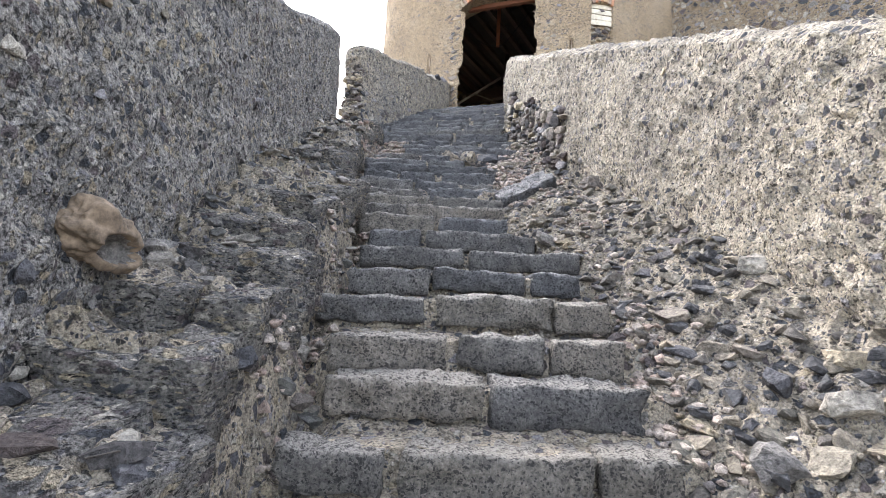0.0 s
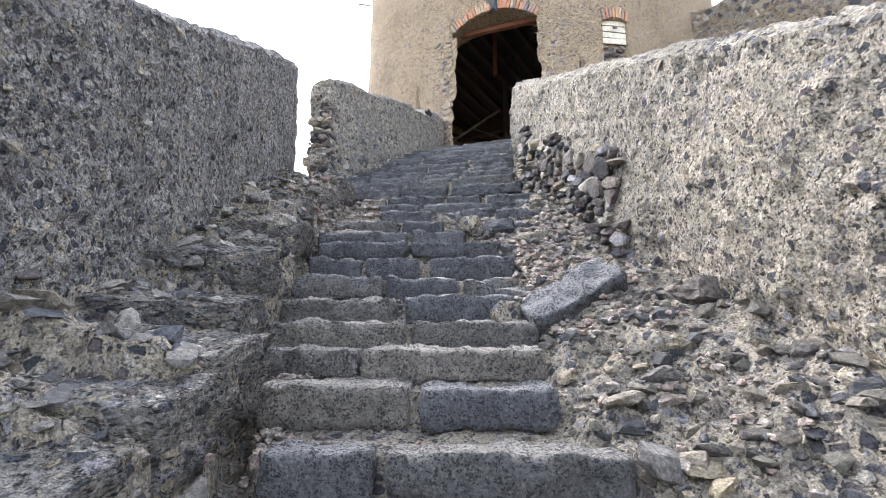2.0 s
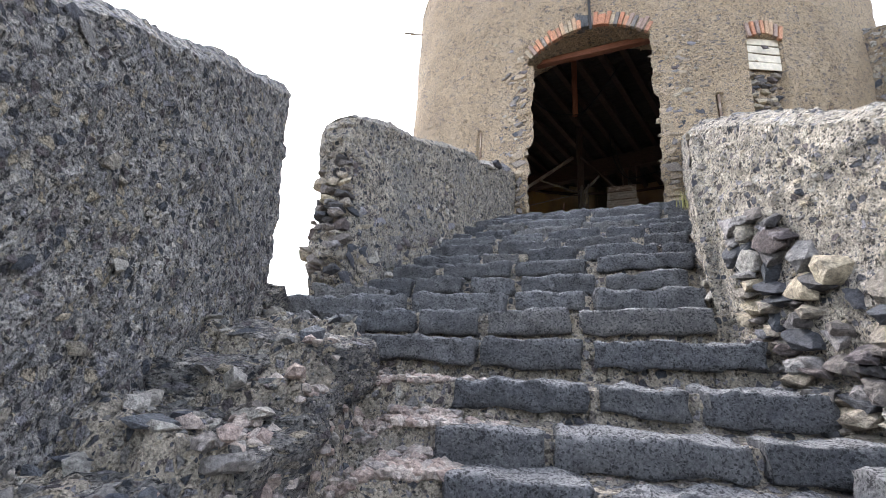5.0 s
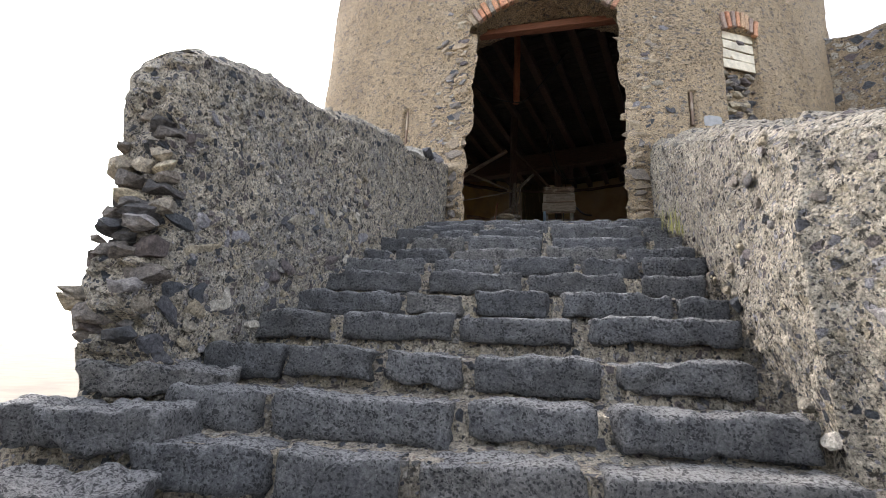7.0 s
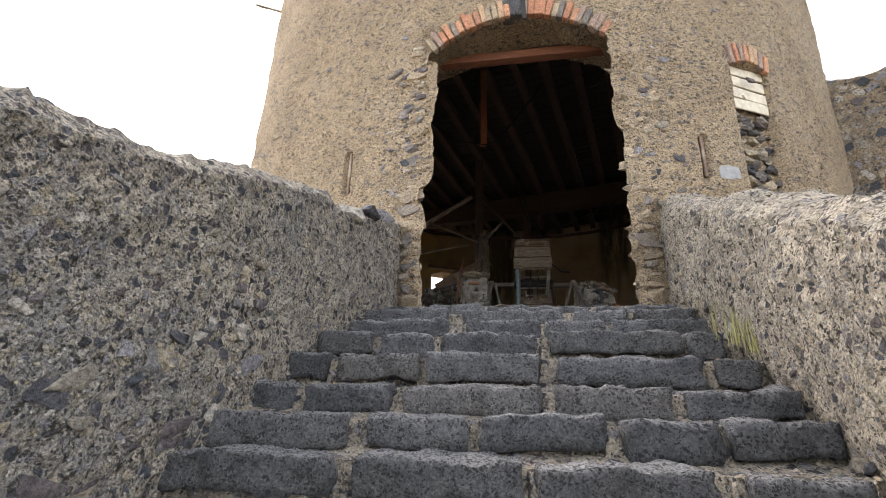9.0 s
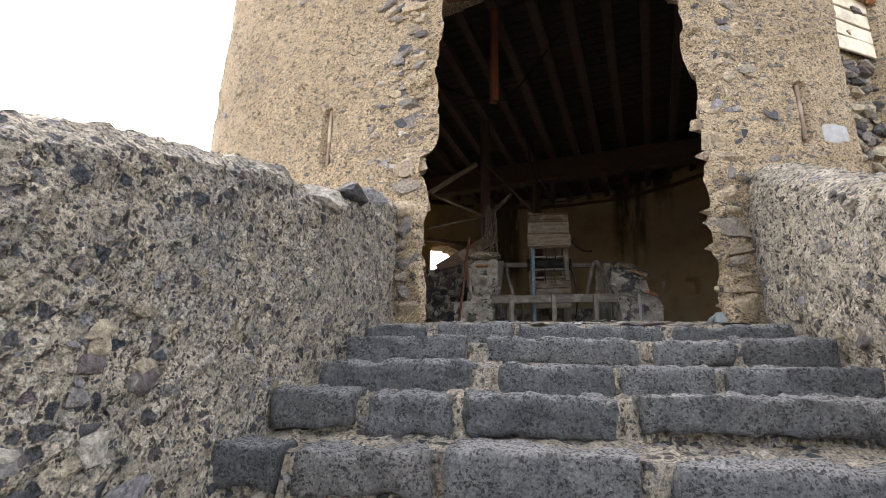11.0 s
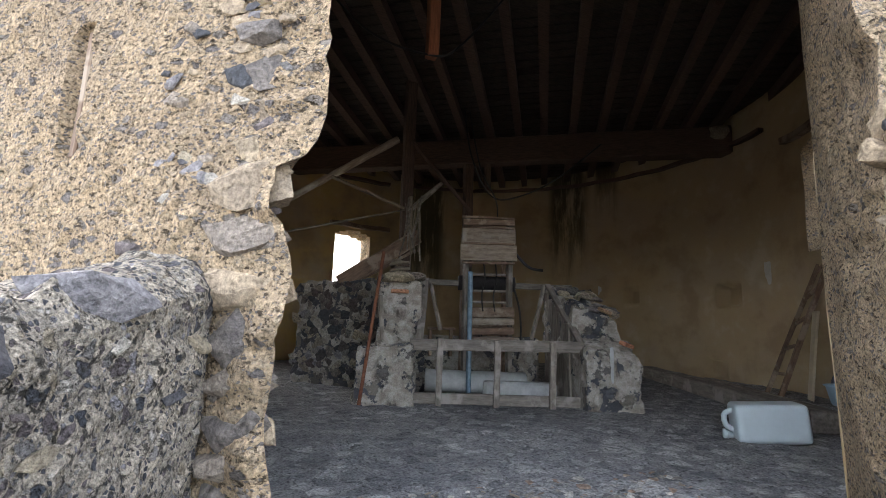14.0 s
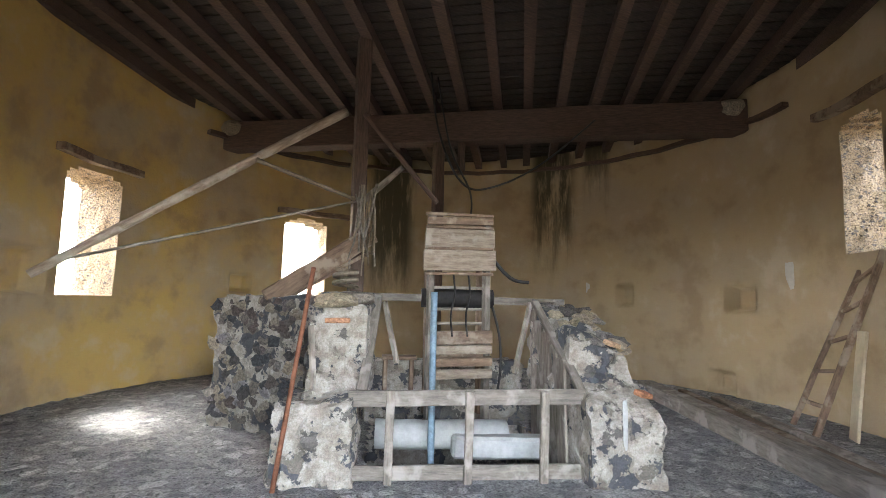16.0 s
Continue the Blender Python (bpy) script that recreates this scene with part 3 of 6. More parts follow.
def bed(x, y, rough=True):
    s = along_stair(x, y)
    k = np.clip(np.searchsorted(E_ARR, s - 0.09) - 1, 0, len(EDGES) - 1)
    tread = rise(E_ARR[k]) - 0.035
    into = s - E_ARR[k]
    gap = np.where(k < len(EDGES) - 1, E_ARR[np.minimum(k + 1, len(EDGES) - 1)] - E_ARR[k], 9)
    tread = tread + np.clip((into - gap + 0.05) / 0.14, 0, 1) * 0.05  # mortar packed up against the next riser
    tread = np.where(s > EDGES[-1] + 0.09, np.minimum(7.30 + 0.10 * (s - EDGES[-1]), FLOOR + 0.01), tread)
    lx, rx = ramp(y, LEFT), ramp(y, RIGHT)
    p = np.stack([x, y, tread], -1)
    low = fbm(p * 2.3, 3)
    # left ledge in rough, sloping courses
    course = rise(np.floor((s + 0.25 * vnoise(p * 1.4 + 9)) / 0.42) * 0.42 + 0.21)
    over = np.clip((lx - 0.10 - x) / 0.06, 0, 1)
    tilt = np.clip((lx - 0.1 - x) / 0.8, 0, 1)
    ledge = course + ramp(y, LEDGE) * (0.62 + 0.38 * tilt) + 0.05 * low
    up = ramp(y, [(9.2, 1.0), (9.8, 0.0)])
    over = over * up
    gutter = np.exp(-((x - lx + 0.03) / 0.09) ** 2) * 0.30 * ramp(y, [(-2, 1), (8.5, 1), (9.5, 0)]) * (0.4 + 0.9 * np.clip(vnoise(p * 1.1 + 5) + 0.4, 0, 1))
    z = tread * (1 - over) + ledge * over - gutter
    # right bank of loose rubble
    t = np.clip((x - rx) / np.maximum(right_wall_x(y) - rx, 0.15), 0, 1)
    inb = np.clip((x - rx) / 0.08, 0, 1) * ramp(y, [(9.3, 1.0), (9.9, 0.0)])
    bank = rise(s) - 0.16 + ramp(y, BANK) * t ** 1.3 + 0.16 * t + 0.06 * low
    z = z * (1 - inb) + bank * inb
    if rough:
        q = np.stack([x, y, z], -1)
        edge = np.maximum(over, inb)
        z = z + 0.012 * fbm(q * 9, 3) + edge * (stony(q, 0.13, 0.10) + stony(q + 3, 0.055, 0.035)) + (1 - edge) * stony(q + 5, 0.05, 0.014)
    return z


bx, by = np.arange(-2.6, 3.5, 0.032), np.arange(-1.4, 15.2, 0.032)
BX, BY = np.meshgrid(bx, by, indexing="ij")
BZ = bed(BX, BY)
jit = 0.012
BXJ = BX + jit * vnoise(np.stack([BX * 14, BY * 14, BX * 0], -1))
BYJ = BY + jit * vnoise(np.stack([BX * 14, BY * 14, BX * 0 + 7], -1))
kc = (0.25 * (BX[1:, 1:] + BX[:-1, 1:] + BX[1:, :-1] + BX[:-1, :-1]), 0.25 * (BY[1:, 1:] + BY[:-1, 1:] + BY[1:, :-1] + BY[:-1, :-1]))
inside_tower = np.hypot(kc[0] - 3.5, kc[1] - 20.9) < 5.9
beyond = (kc[0] < left_wall_x(kc[1]) - 0.3) & (kc[1] < 9.5)
beyond |= (kc[0] < left_wall_x(kc[1]) - 0.3) & (kc[1] > 10.6)
beyond |= kc[0] > right_wall_x(kc[1]) + 0.3
stair = thing("staircase", "ruined outdoor stair of dark basalt blocks bedded in crumbling mortar", "stairs", None,
              mesh_of("stair_bed", np.stack([BXJ, BYJ, BZ], -1).reshape(-1, 3), grid_faces(len(bx), len(by), ~(inside_tower | beyond)), M_bed), kind="structure")


def block(lx, ly, lz, seed, mat, name="step_stone", worn=0.018, wide=0.036, r=0.02):
    """A hewn lava block: top front edge worn round, faces dressed by hand; origin at the middle of its top front edge."""
    nx, ny, nz = max(3, int(lx / wide)), max(3, int(ly / wide)), 4
    bm = bmesh.new()
    bmesh.ops.create_cube(bm, size=1)
    for axis, cuts in ((0, nx - 1), (1, ny - 1), (2, nz - 1)):
        es = [e for e in bm.edges if abs(e.verts[0].co[axis] - e.verts[1].co[axis]) > 0.9]
        bmesh.ops.subdivide_edges(bm, edges=es, cuts=cuts, use_grid_fill=True)
    p = np.array([v.co for v in bm.verts]) * np.array([lx, ly, lz])
    half = np.array([lx, ly, lz]) / 2
    core = np.clip(p, -half + r, half - r)
    d = p - core
    n_ = np.linalg.norm(d, axis=1, keepdims=True)
    d = np.where(n_ > 1e-6, d / np.maximum(n_, 1e-6), 0)
    p = core + d * r
    q = p + seed * 3.7
    p = p + d * (worn * (fbm(q * 8.0, 3) - 0.2)[:, None] + 0.012 * fbm(q * 26, 2)[:, None])
    # ends not quite square, top a little dished
    p[:, 0] += 0.025 * vnoise(np.stack([p[:, 1] * 4, p[:, 2] * 4, p[:, 0] * 0 + seed], -1))
    p[:, 2] += 0.012 * vnoise(np.stack([p[:, 0] * 3 + seed, p[:, 1] * 3, p[:, 0] * 0], -1))
    p += np.array([0, ly / 2, -lz / 2])
    for v, c in zip(bm.verts, p):
        v.co = c
    return from_bm(name, bm, mat, True)


# ---- parapets ----
def parapet(name, label, p, q, top, bottom, thick, mat, side, step=0.032, amp=0.03, stones=0.12, end_jag=0.0, jag_at="both", erode=0.0):
    """A rough masonry wall from p to q. side: +1 when its seen face looks to the left of p->q. top and bottom: heights by way along it."""
    p, q = np.array(p, float), np.array(q, float)
    length = np.linalg.norm(q - p)
    u = (q - p) / length
    nrm = np.array([-u[1], u[0]]) * side
    nl = int(length / step) + 1
    t = np.linspace(0, length, nl)
    zt, zb = top(t), bottom(t)
    hmax = (zt - zb).max()
    nh, nt = int(hmax / step) + 1, max(4, int(thick / 0.07))
    f = np.linspace(0, 1, nh)
    section = [(0.0, a, 0) for a in f] + [(b, 1.0, 1) for b in np.linspace(0, 1, nt + 1)[1:]] + [(1.0, a, 2) for a in np.linspace(1, 0, 12)[1:]]
    S = np.array(section)
    T = np.repeat(t[:, None], len(S), 1)
    Z = zb[:, None] + (zt - zb)[:, None] * S[None, :, 1]
    D = np.repeat(S[None, :, 0] * thick, nl, 0)
    # rounded coping
    high = np.clip((Z - (zt[:, None] - 0.12)) / 0.12, 0, 1)
    edge = np.minimum(D, thick - D)
    Z = Z - high * 0.10 * np.clip(1 - edge / 0.12, 0, 1) ** 2
    X = p[0] + u[0] * T - nrm[0] * D
    Y = p[1] + u[1] * T - nrm[1] * D
    P = np.stack([X, Y, Z], -1)
    out = np.zeros_like(P)
    face = S[None, :, 2]
    out[..., :2] = nrm * np.where(face == 2, -1, np.where(face == 1, 0, 1))[..., None]
    out[..., 2] = np.where(face == 1, 1, 0) + high * 0.4
    rel = amp * fbm(P * 1.7, 4) + stony(P, stones, 0.035) + stony(P + 4.4, 0.05, 0.016) + 0.008 * fbm(P * 22, 2)
    if erode:
        foot = np.clip((zb[:, None] + erode - Z) / erode, 0, 1)
        rel = rel - 0.10 * foot * (face == 0) + foot * stony(P + 8, 0.15, 0.06) * (face == 0)
    P = P + out * rel[..., None]
    if end_jag:
        w = np.zeros(nl)
        if jag_at in ("both", "p"):
            w = np.maximum(w, np.clip(1 - t / 0.5, 0, 1))
        if jag_at in ("both", "q"):
            w = np.maximum(w, np.clip(1 - (length - t) / 0.5, 0, 1))
        sgn = np.where(t < length / 2, 1, -1)
        zz = P[..., 2]
        jag = end_jag * (fbm(np.stack([zz * 3.0, zz * 0 + 2, zz * 0], -1), 3) + 1.2 * (stony(np.stack([X * 0.3, zz, zz * 0], -1), 0.16, 1.0)))
        slide = (w * sgn)[:, None] * jag
        P[..., :2] += u * slide[..., None]
    n_s = len(S)
    faces = [tuple(a) for a in grid_faces(nl, n_s)]
    # ends: rough faces of their own between the two long sides
    verts = P.reshape(-1, 3)
    extra = []
    base_n = len(verts)
    for k, sg in ((0, -1), (nl - 1, 1)):
        col = P[k]
        front, back = col[:nh], col[nh + nt - 1:][::-1]
        fb = np.linspace(0, 1, len(back))
        back = np.stack([np.interp(f, fb, back[:, c]) for c in range(3)], -1)
        m = 10
        w = np.linspace(0, 1, m + 1)[None, :, None]
        G = front[:, None, :] * (1 - w) + back[:, None, :] * w
        mid_ = (np.sin(np.pi * w[..., 0]) ** 0.5)
        push = mid_ * (0.05 * fbm(G * 3, 3) + stony(G, 0.15, 0.16 if end_jag else 0.05) + 0.03)
        G[..., :2] += sg * u * push[..., None]
        faces += [tuple(int(v) + base_n for v in f_) for f_ in grid_faces(nh, m + 1)]
        extra.append(G.reshape(-1, 3))
        base_n += G.shape[0] * G.shape[1]
    verts = np.concatenate([verts] + extra)
    me = mesh_of(name, verts, faces, mat)
    ob = thing(name, label, "wall", None, me, kind="structure")

    def spot(tt, aa, proud=0.0):
        """A place on the seen face."""
        z0, z1 = float(bottom(np.array([tt]))[0]), float(top(np.array([tt]))[0])
        zz = z0 + (z1 - z0) * aa
        b = p + u * tt
        return Vector((b[0] + nrm[0] * proud, b[1] + nrm[1] * proud, zz))
    return ob, spot, Vector((nrm[0], nrm[1], 0)), length


def strew(wall, spot, nrm, length, count, sizes, mat, lo=0.0, hi=1.0, t0=0.0, t1=None, level=1, proud=-0.01, seed=1, flat=(0.5, 0.9)):
    """Stones bedded in a wall's face, each a part of it."""
    rnd = random.Random(seed)
    pool = rocks(mat, level)
    for _ in range(count):
        tt = rnd.uniform(t0, length if t1 is None else t1)
        aa = rnd.uniform(lo, hi)
        s = sizes[0] * (sizes[1] / sizes[0]) ** (rnd.random() ** 1.7)
        c = spot(tt, aa, proud)
        q = nrm.to_track_quat("Z", "Y").to_matrix().to_4x4()
        m = Matrix.Translation(c) @ q @ Matrix.Rotation(rnd.uniform(-0.5, 0.5), 4, "Z") @ Euler((rnd.uniform(-.25, .25), rnd.uniform(-.25, .25), 0)).to_matrix().to_4x4() @ Matrix.Diagonal((s * rnd.uniform(1.0, 1.7), s * rnd.uniform(0.6, 1.0), s * rnd.uniform(*flat), 1))
        part("stone", rnd.choice(pool), wall, m)


def line_top(y_a, z_a, slope, p, q, wob=0.05, seed=0.0):
    dy = (q[1] - p[1]) / math.dist(p, q)
    return lambda t: z_a + slope * (p[1] + dy * t - y_a) + wob * fbm(np.stack([t * 1.6 + seed, t * 0, t * 0], -1), 3)


def line_foot(p, q, drop):
    dy = (q[1] - p[1]) / math.dist(p, q)
    dx = (q[0] - p[0]) / math.dist(p, q)
    return lambda t: rise(along_stair(p[0] + dx * t, p[1] + dy * t)) - drop


LP, LQ = (-0.95, -1.4), (-2.37, 9.46)
wall_left, spot_l, n_l, len_l = parapet("wall_left", "tall weathered grey pebbled parapet wall beside the stair", LP, LQ,
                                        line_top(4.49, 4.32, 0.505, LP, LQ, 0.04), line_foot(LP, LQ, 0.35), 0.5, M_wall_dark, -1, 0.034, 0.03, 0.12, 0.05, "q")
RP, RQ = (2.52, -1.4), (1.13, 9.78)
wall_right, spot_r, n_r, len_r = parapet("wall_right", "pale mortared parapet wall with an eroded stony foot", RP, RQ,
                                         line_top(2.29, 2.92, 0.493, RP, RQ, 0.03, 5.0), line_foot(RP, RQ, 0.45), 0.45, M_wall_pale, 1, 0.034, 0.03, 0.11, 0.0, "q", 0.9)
L2P, L2Q = (-2.12, 10.60), (-0.12, 15.25)


def top_l2(t):
    y = L2P[1] + (L2Q[1] - L2P[1]) * t / math.dist(L2P, L2Q)
    return ramp(y, [(10.3, 7.02), (10.5, 7.18), (10.8, 7.33), (11.27, 7.46), (12.0, 7.67), (13.2, 8.07), (13.5, 8.18), (13.75, 8.10), (14.2, 8.26), (14.7, 8.45), (15.4, 8.6)]) + 0.03 * fbm(np.stack([t * 3, t * 0, t * 0 + 3], -1), 3)


wall_left2, spot_l2, n_l2, len_l2 = parapet("wall_left_upper", "broken upper parapet with a jagged stony end", L2P, L2Q, top_l2, line_foot(L2P, L2Q, 0.4), 0.42, M_wall_upper, -1, 0.030, 0.03, 0.12, 0.16, "p")
R2P, R2Q = (1.10, 9.72), (2.98, 14.45)


def top_r2(t):
    y = R2P[1] + (R2Q[1] - R2P[1]) * t / math.dist(R2P, R2Q)
    return ramp(y, [(9.7, 6.50), (10.6, 6.95), (11.14, 7.25), (12.3, 7.76), (12.36, 7.86), (13.14, 8.15), (13.86, 8.58), (14.5, 8.9)]) + 0.03 * fbm(np.stack([t * 3, t * 0, t * 0 + 8], -1), 3)


wall_right2, spot_r2, n_r2, len_r2 = parapet("wall_right_upper", "upper parapet of pale crumbling mortar and stones", R2P, R2Q, top_r2, line_foot(R2P, R2Q, 0.4), 0.45, M_wall_pale, 1, 0.030, 0.035, 0.13, 0.0, "p", 0.5)
UP, UQ = (7.2, 15.6), (14.0, 8.8)
ruin, spot_u, n_u, len_u = parapet("wall_ruin", "brown ruined enclosure wall adjoining the tower", UP, UQ,
                                   lambda t: 12.0 + 0.08 * fbm(np.stack([t * 1.3, t * 0, t * 0 + 1], -1), 3) - 0.5 * ((t > 3.1) & (t < 3.35)), lambda t: 6.2 + 0 * t, 0.6, M_ruin, -1, 0.07, 0.05, 0.2)

# ---- round tower ----
CX, CY, R_IN = 3.5, 20.9, 5.75
TH = np.radians(np.arange(-180, 180.01, 0.5))
ZS = np.arange(4.317, 15.51, 0.0615)
NT, NZ = len(TH), len(ZS)
deg = np.degrees(TH)
DOOR_L, DOOR_R = -30.2, -8.3


def door_top(d):
    x = (d + 19.2) / 11.0
    return 11.12 + 0.42 * np.clip(1 - x * x, 0, 1)


WINDOWS = [(-126.5, -116.0, 9.0, 11.05), (-173.0, -162.5, 9.02, 10.95), (57.5, 65.0, 9.78, 11.7), (83.2, 84.8, 9.02, 9.40)]
NICHES = [(83.0, 88.0, 8.98, 9.42), (109.0, 112.0, 9.02, 9.46), (-155.0, -151.0, 9.15, 9.5), (-113.5, -105.5, 9.05, 9.62), (87.5, 92.0, 7.4, 7.82)]
D2, Z2 = np.meshgrid(deg, ZS, indexing="ij")
ZO = Z2.copy()
ZI = Z2.copy()
dc, zc = 0.5 * (deg[1:] + deg[:-1]), 0.5 * (ZS[1:] + ZS[:-1])
DC, ZC = np.meshgrid(dc, zc, indexing="ij")
hole = (DC > DOOR_L) & (DC < DOOR_R) & (ZC < door_top(DC)) & (ZC > 7.2)
for a, b, lo, hi in WINDOWS:
    arch = hi - 0.14 * ((DC - (a + b) / 2) / ((b - a) / 2)) ** 2
    hole |= (DC > a) & (DC < b) & (ZC > lo) & (ZC < arch)
# the arch's curve
for k in np.nonzero((deg >= DOOR_L - 0.3) & (deg <= DOOR_R + 0.3))[0]:
    zt = door_top(deg[k])
    j = int(np.argmin(np.abs(ZS - zt)))
    ZO[k, j] = ZI[k, j] = zt


def shell(radius, D, Z):
    a = np.radians(D)
    return np.stack([CX + radius * np.sin(a), CY - radius * np.cos(a), Z], -1)


ROUT = 6.66 + 0.32 * np.exp(-((D2 + 63) / 13) ** 2) * (1 - 0.09 * (Z2 - 9))
PO = shell(ROUT, D2, ZO)
near_jamb = np.exp(-(np.minimum(np.abs(D2 - DOOR_L), np.abs(D2 - DOOR_R)) / 2.2) ** 2) * (Z2 < 11.6)
low_jamb = np.clip((9.2 - Z2) / 0.4, 0, 1) * (np.abs(D2 + 19.2) < 18)
rel = 0.02 * fbm(PO * 1.3, 4) + stony(PO, 0.14, 0.030) + near_jamb * (stony(PO + 3, 0.2, 0.09) + 0.03 * fbm(PO * 5, 3)) + 0.008 * fbm(PO * 14, 3)
rel = rel + low_jamb * near_jamb * 0.06
SLOTS = [(-41.2, 0.35, 9.12, 9.85), (1.25, 0.3, 9.10, 9.70), (20.7, 0.3, 9.25, 9.7)]
for c, w, lo, hi in SLOTS:
    rel = rel - 0.09 * ((np.abs(D2 - c) < w) & (Z2 > lo) & (Z2 < hi))
BLOCKED = (6.7, 13.0, 8.75, 11.02)
rel = rel - 0.16 * ((D2 > BLOCKED[0]) & (D2 < BLOCKED[1]) & (Z2 > BLOCKED[2]) & (Z2 < BLOCKED[3]))
# ragged jambs: the arrises wander sideways
wander = near_jamb * (0.35 * fbm(np.stack([Z2 * 2.1, D2 * 0, D2 * 0 + (D2 > -19)], -1), 3) + 0.5 * (hash3(np.stack([np.floor(Z2 / 0.22), D2 * 0, (D2 > -19) * 1.0], -1)) - 0.5))
wander = wander + 0.9 * np.clip((Z2 - 9.02) / 0.06, 0, 1) * np.exp(-((D2 - DOOR_L) / 1.5) ** 2) * (Z2 < 11.0)
PO = shell(ROUT + rel, D2 + wander, ZO)
# the inner face: door and windows splay
DI = D2.copy()


def splay(DI, a, b, extra):
    mid_, half = (a + b) / 2, (b - a) / 2
    x = DI - mid_
    near = np.clip(1 - (np.abs(x) - half) / 8.0, 0, 1) * np.clip(np.abs(x) / half, 0, 1)
    return DI + np.sign(x) * extra * near


DI = splay(DI, DOOR_L, DOOR_R, 8.5)
rin = R_IN + 0.02 * fbm(shell(R_IN, D2, Z2) * 0.8, 3)
for a, b, lo, hi in NICHES:
    rin = rin + 0.32 * ((D2 > a - 0.1) & (D2 < b + 0.1) & (Z2 > lo) & (Z2 < hi))
PI = shell(rin, DI, ZI)
keep = ~hole
fo = grid_faces(NT, NZ, keep)
fi = grid_faces(NT, NZ, keep)[:, ::-1]
off = NT * NZ
reveal = []
idx = np.arange(NT * NZ).reshape(NT, NZ)
for i, j in zip(*np.nonzero(hole)):
    for (di, dj, va, vb) in ((-1, 0, (i, j), (i, j + 1)), (1, 0, (i + 1, j + 1), (i + 1, j)), (0, -1, (i + 1, j), (i, j)), (0, 1, (i, j + 1), (i + 1, j + 1))):
        ii, jj = i + di, j + dj
        if 0 <= ii < NT - 1 and 0 <= jj < NZ - 1 and not hole[ii, jj]:
            reveal.append((idx[va], idx[vb]))
# reveals in several strips so that they can be rough
RV, RF = [], []
cuts = 14
pa = np.array([PO.reshape(-1, 3)[a] for a, b in reveal]), np.array([PO.reshape(-1, 3)[b] for a, b in reveal])
pb = np.array([PI.reshape(-1, 3)[a] for a, b in reveal]), np.array([PI.reshape(-1, 3)[b] for a, b in reveal])
for k in range(cuts + 1):
    f = k / cuts
    ease = math.sin(math.pi * f)
    for w in (0, 1):
        P_ = pa[w] * (1 - f) + pb[w] * f
        P_ = P_ + ease * 0.05 * np.stack([fbm(P_ * 4 + 3 * c, 3) + stony(P_ + c, 0.14, 0.9) for c in range(3)], -1)
        RV.append(P_)
nr = len(reveal)
RV = np.concatenate(RV)
for k in range(cuts):
    for r in range(nr):
        a0, b0 = (2 * k) * nr + r, (2 * k + 1) * nr + r
        RF.append((a0, b0, b0 + 2 * nr, a0 + 2 * nr))
tower = thing("wall_tower", "round tower of ochre lime render with exposed stones", "wall", None,
              mesh_of("tower_outside", PO.reshape(-1, 3), fo, M_facade), kind="structure")
part("door_reveal", mesh_of("reveal", RV, RF, M_facade), tower)
tower_in = thing("wall_inside", "round inner wall with stained ochre limewash", "wall", None,
                 mesh_of("tower_inside", PI.reshape(-1, 3), fi, M_inside, True), kind="structure")


def on_tower(d, z, proud=0.0):
    r = 6.66 + 0.32 * math.exp(-((d + 63) / 13) ** 2) * (1 - 0.09 * (z - 9)) + proud
    a = radians(d)
    slope = -0.64 * (d + 63) / 169 * math.exp(-((d + 63) / 13) ** 2) * 57.3 / r
    return Vector((CX + r * math.sin(a), CY - r * math.cos(a), z)), (Vector((math.sin(a), -math.cos(a), 0)) - slope * Vector((math.cos(a), math.sin(a), 0))).normalized()


# floor: rough stone paving, and the worn threshold
fx = np.arange(CX - 6.6, CX + 6.6, 0.06)
FX, FY = np.meshgrid(fx, fx - CX + CY, indexing="ij")
FR, FD = np.hypot(FX - CX, FY - CY), np.degrees(np.arctan2(FX - CX, -(FY - CY)))
FZ = FLOOR + stony(np.stack([FX, FY, FX * 0], -1), 0.16, 0.03) + 0.008 * fbm(np.stack([FX * 4, FY * 4, FX * 0], -1), 3)
in_door = (FD > DOOR_L - 6) & (FD < DOOR_R + 6)
FZ = FZ - np.clip((FR - 5.9) / 0.25, 0, 1) * 0.12 * in_door
cfr = FR[:-1, :-1]
keepf = (cfr < 5.85) | ((cfr < 6.75) & in_door[:-1, :-1])
# the well's mouth
OX, OY = 1.88, 18.92
U, V = np.array([0.956, -0.293]), np.array([0.293, 0.956])
fu = (FX - OX) * U[0] + (FY - OY) * U[1]
fv = (FX - OX) * V[0] + (FY - OY) * V[1]
keepf &= ~((fu > 0.05) & (fu < 2.05) & (fv > 0.05) & (fv < 2.2))[:-1, :-1]
thing("floor", "dusty grey uneven stone paving", "floor", None, mesh_of("floor", np.stack([FX, FY, FZ], -1).reshape(-1, 3), grid_faces(len(fx), len(fx), keepf), M_floor), kind="structure")


def loc(u, v, z):
    return Vector((OX + U[0] * u + V[0] * v, OY + U[1] * u + V[1] * v, z))


# ceiling: joists sloping up towards the door on one great beam; boards above
JD = np.array([math.sin(radians(32.4)), math.cos(radians(32.4))])
BD = np.array([JD[1], -JD[0]])
B0 = np.array([4.9, 23.0])


def ceil_z(x, y):
    return 12.80 - 0.07 * ((x - B0[0]) * JD[0] + (y - B0[1]) * JD[1])


bm = bmesh.new()
rnd = random.Random(4)


def bm_box(bm, m):
    bmesh.ops.create_cube(bm, size=1, matrix=m)


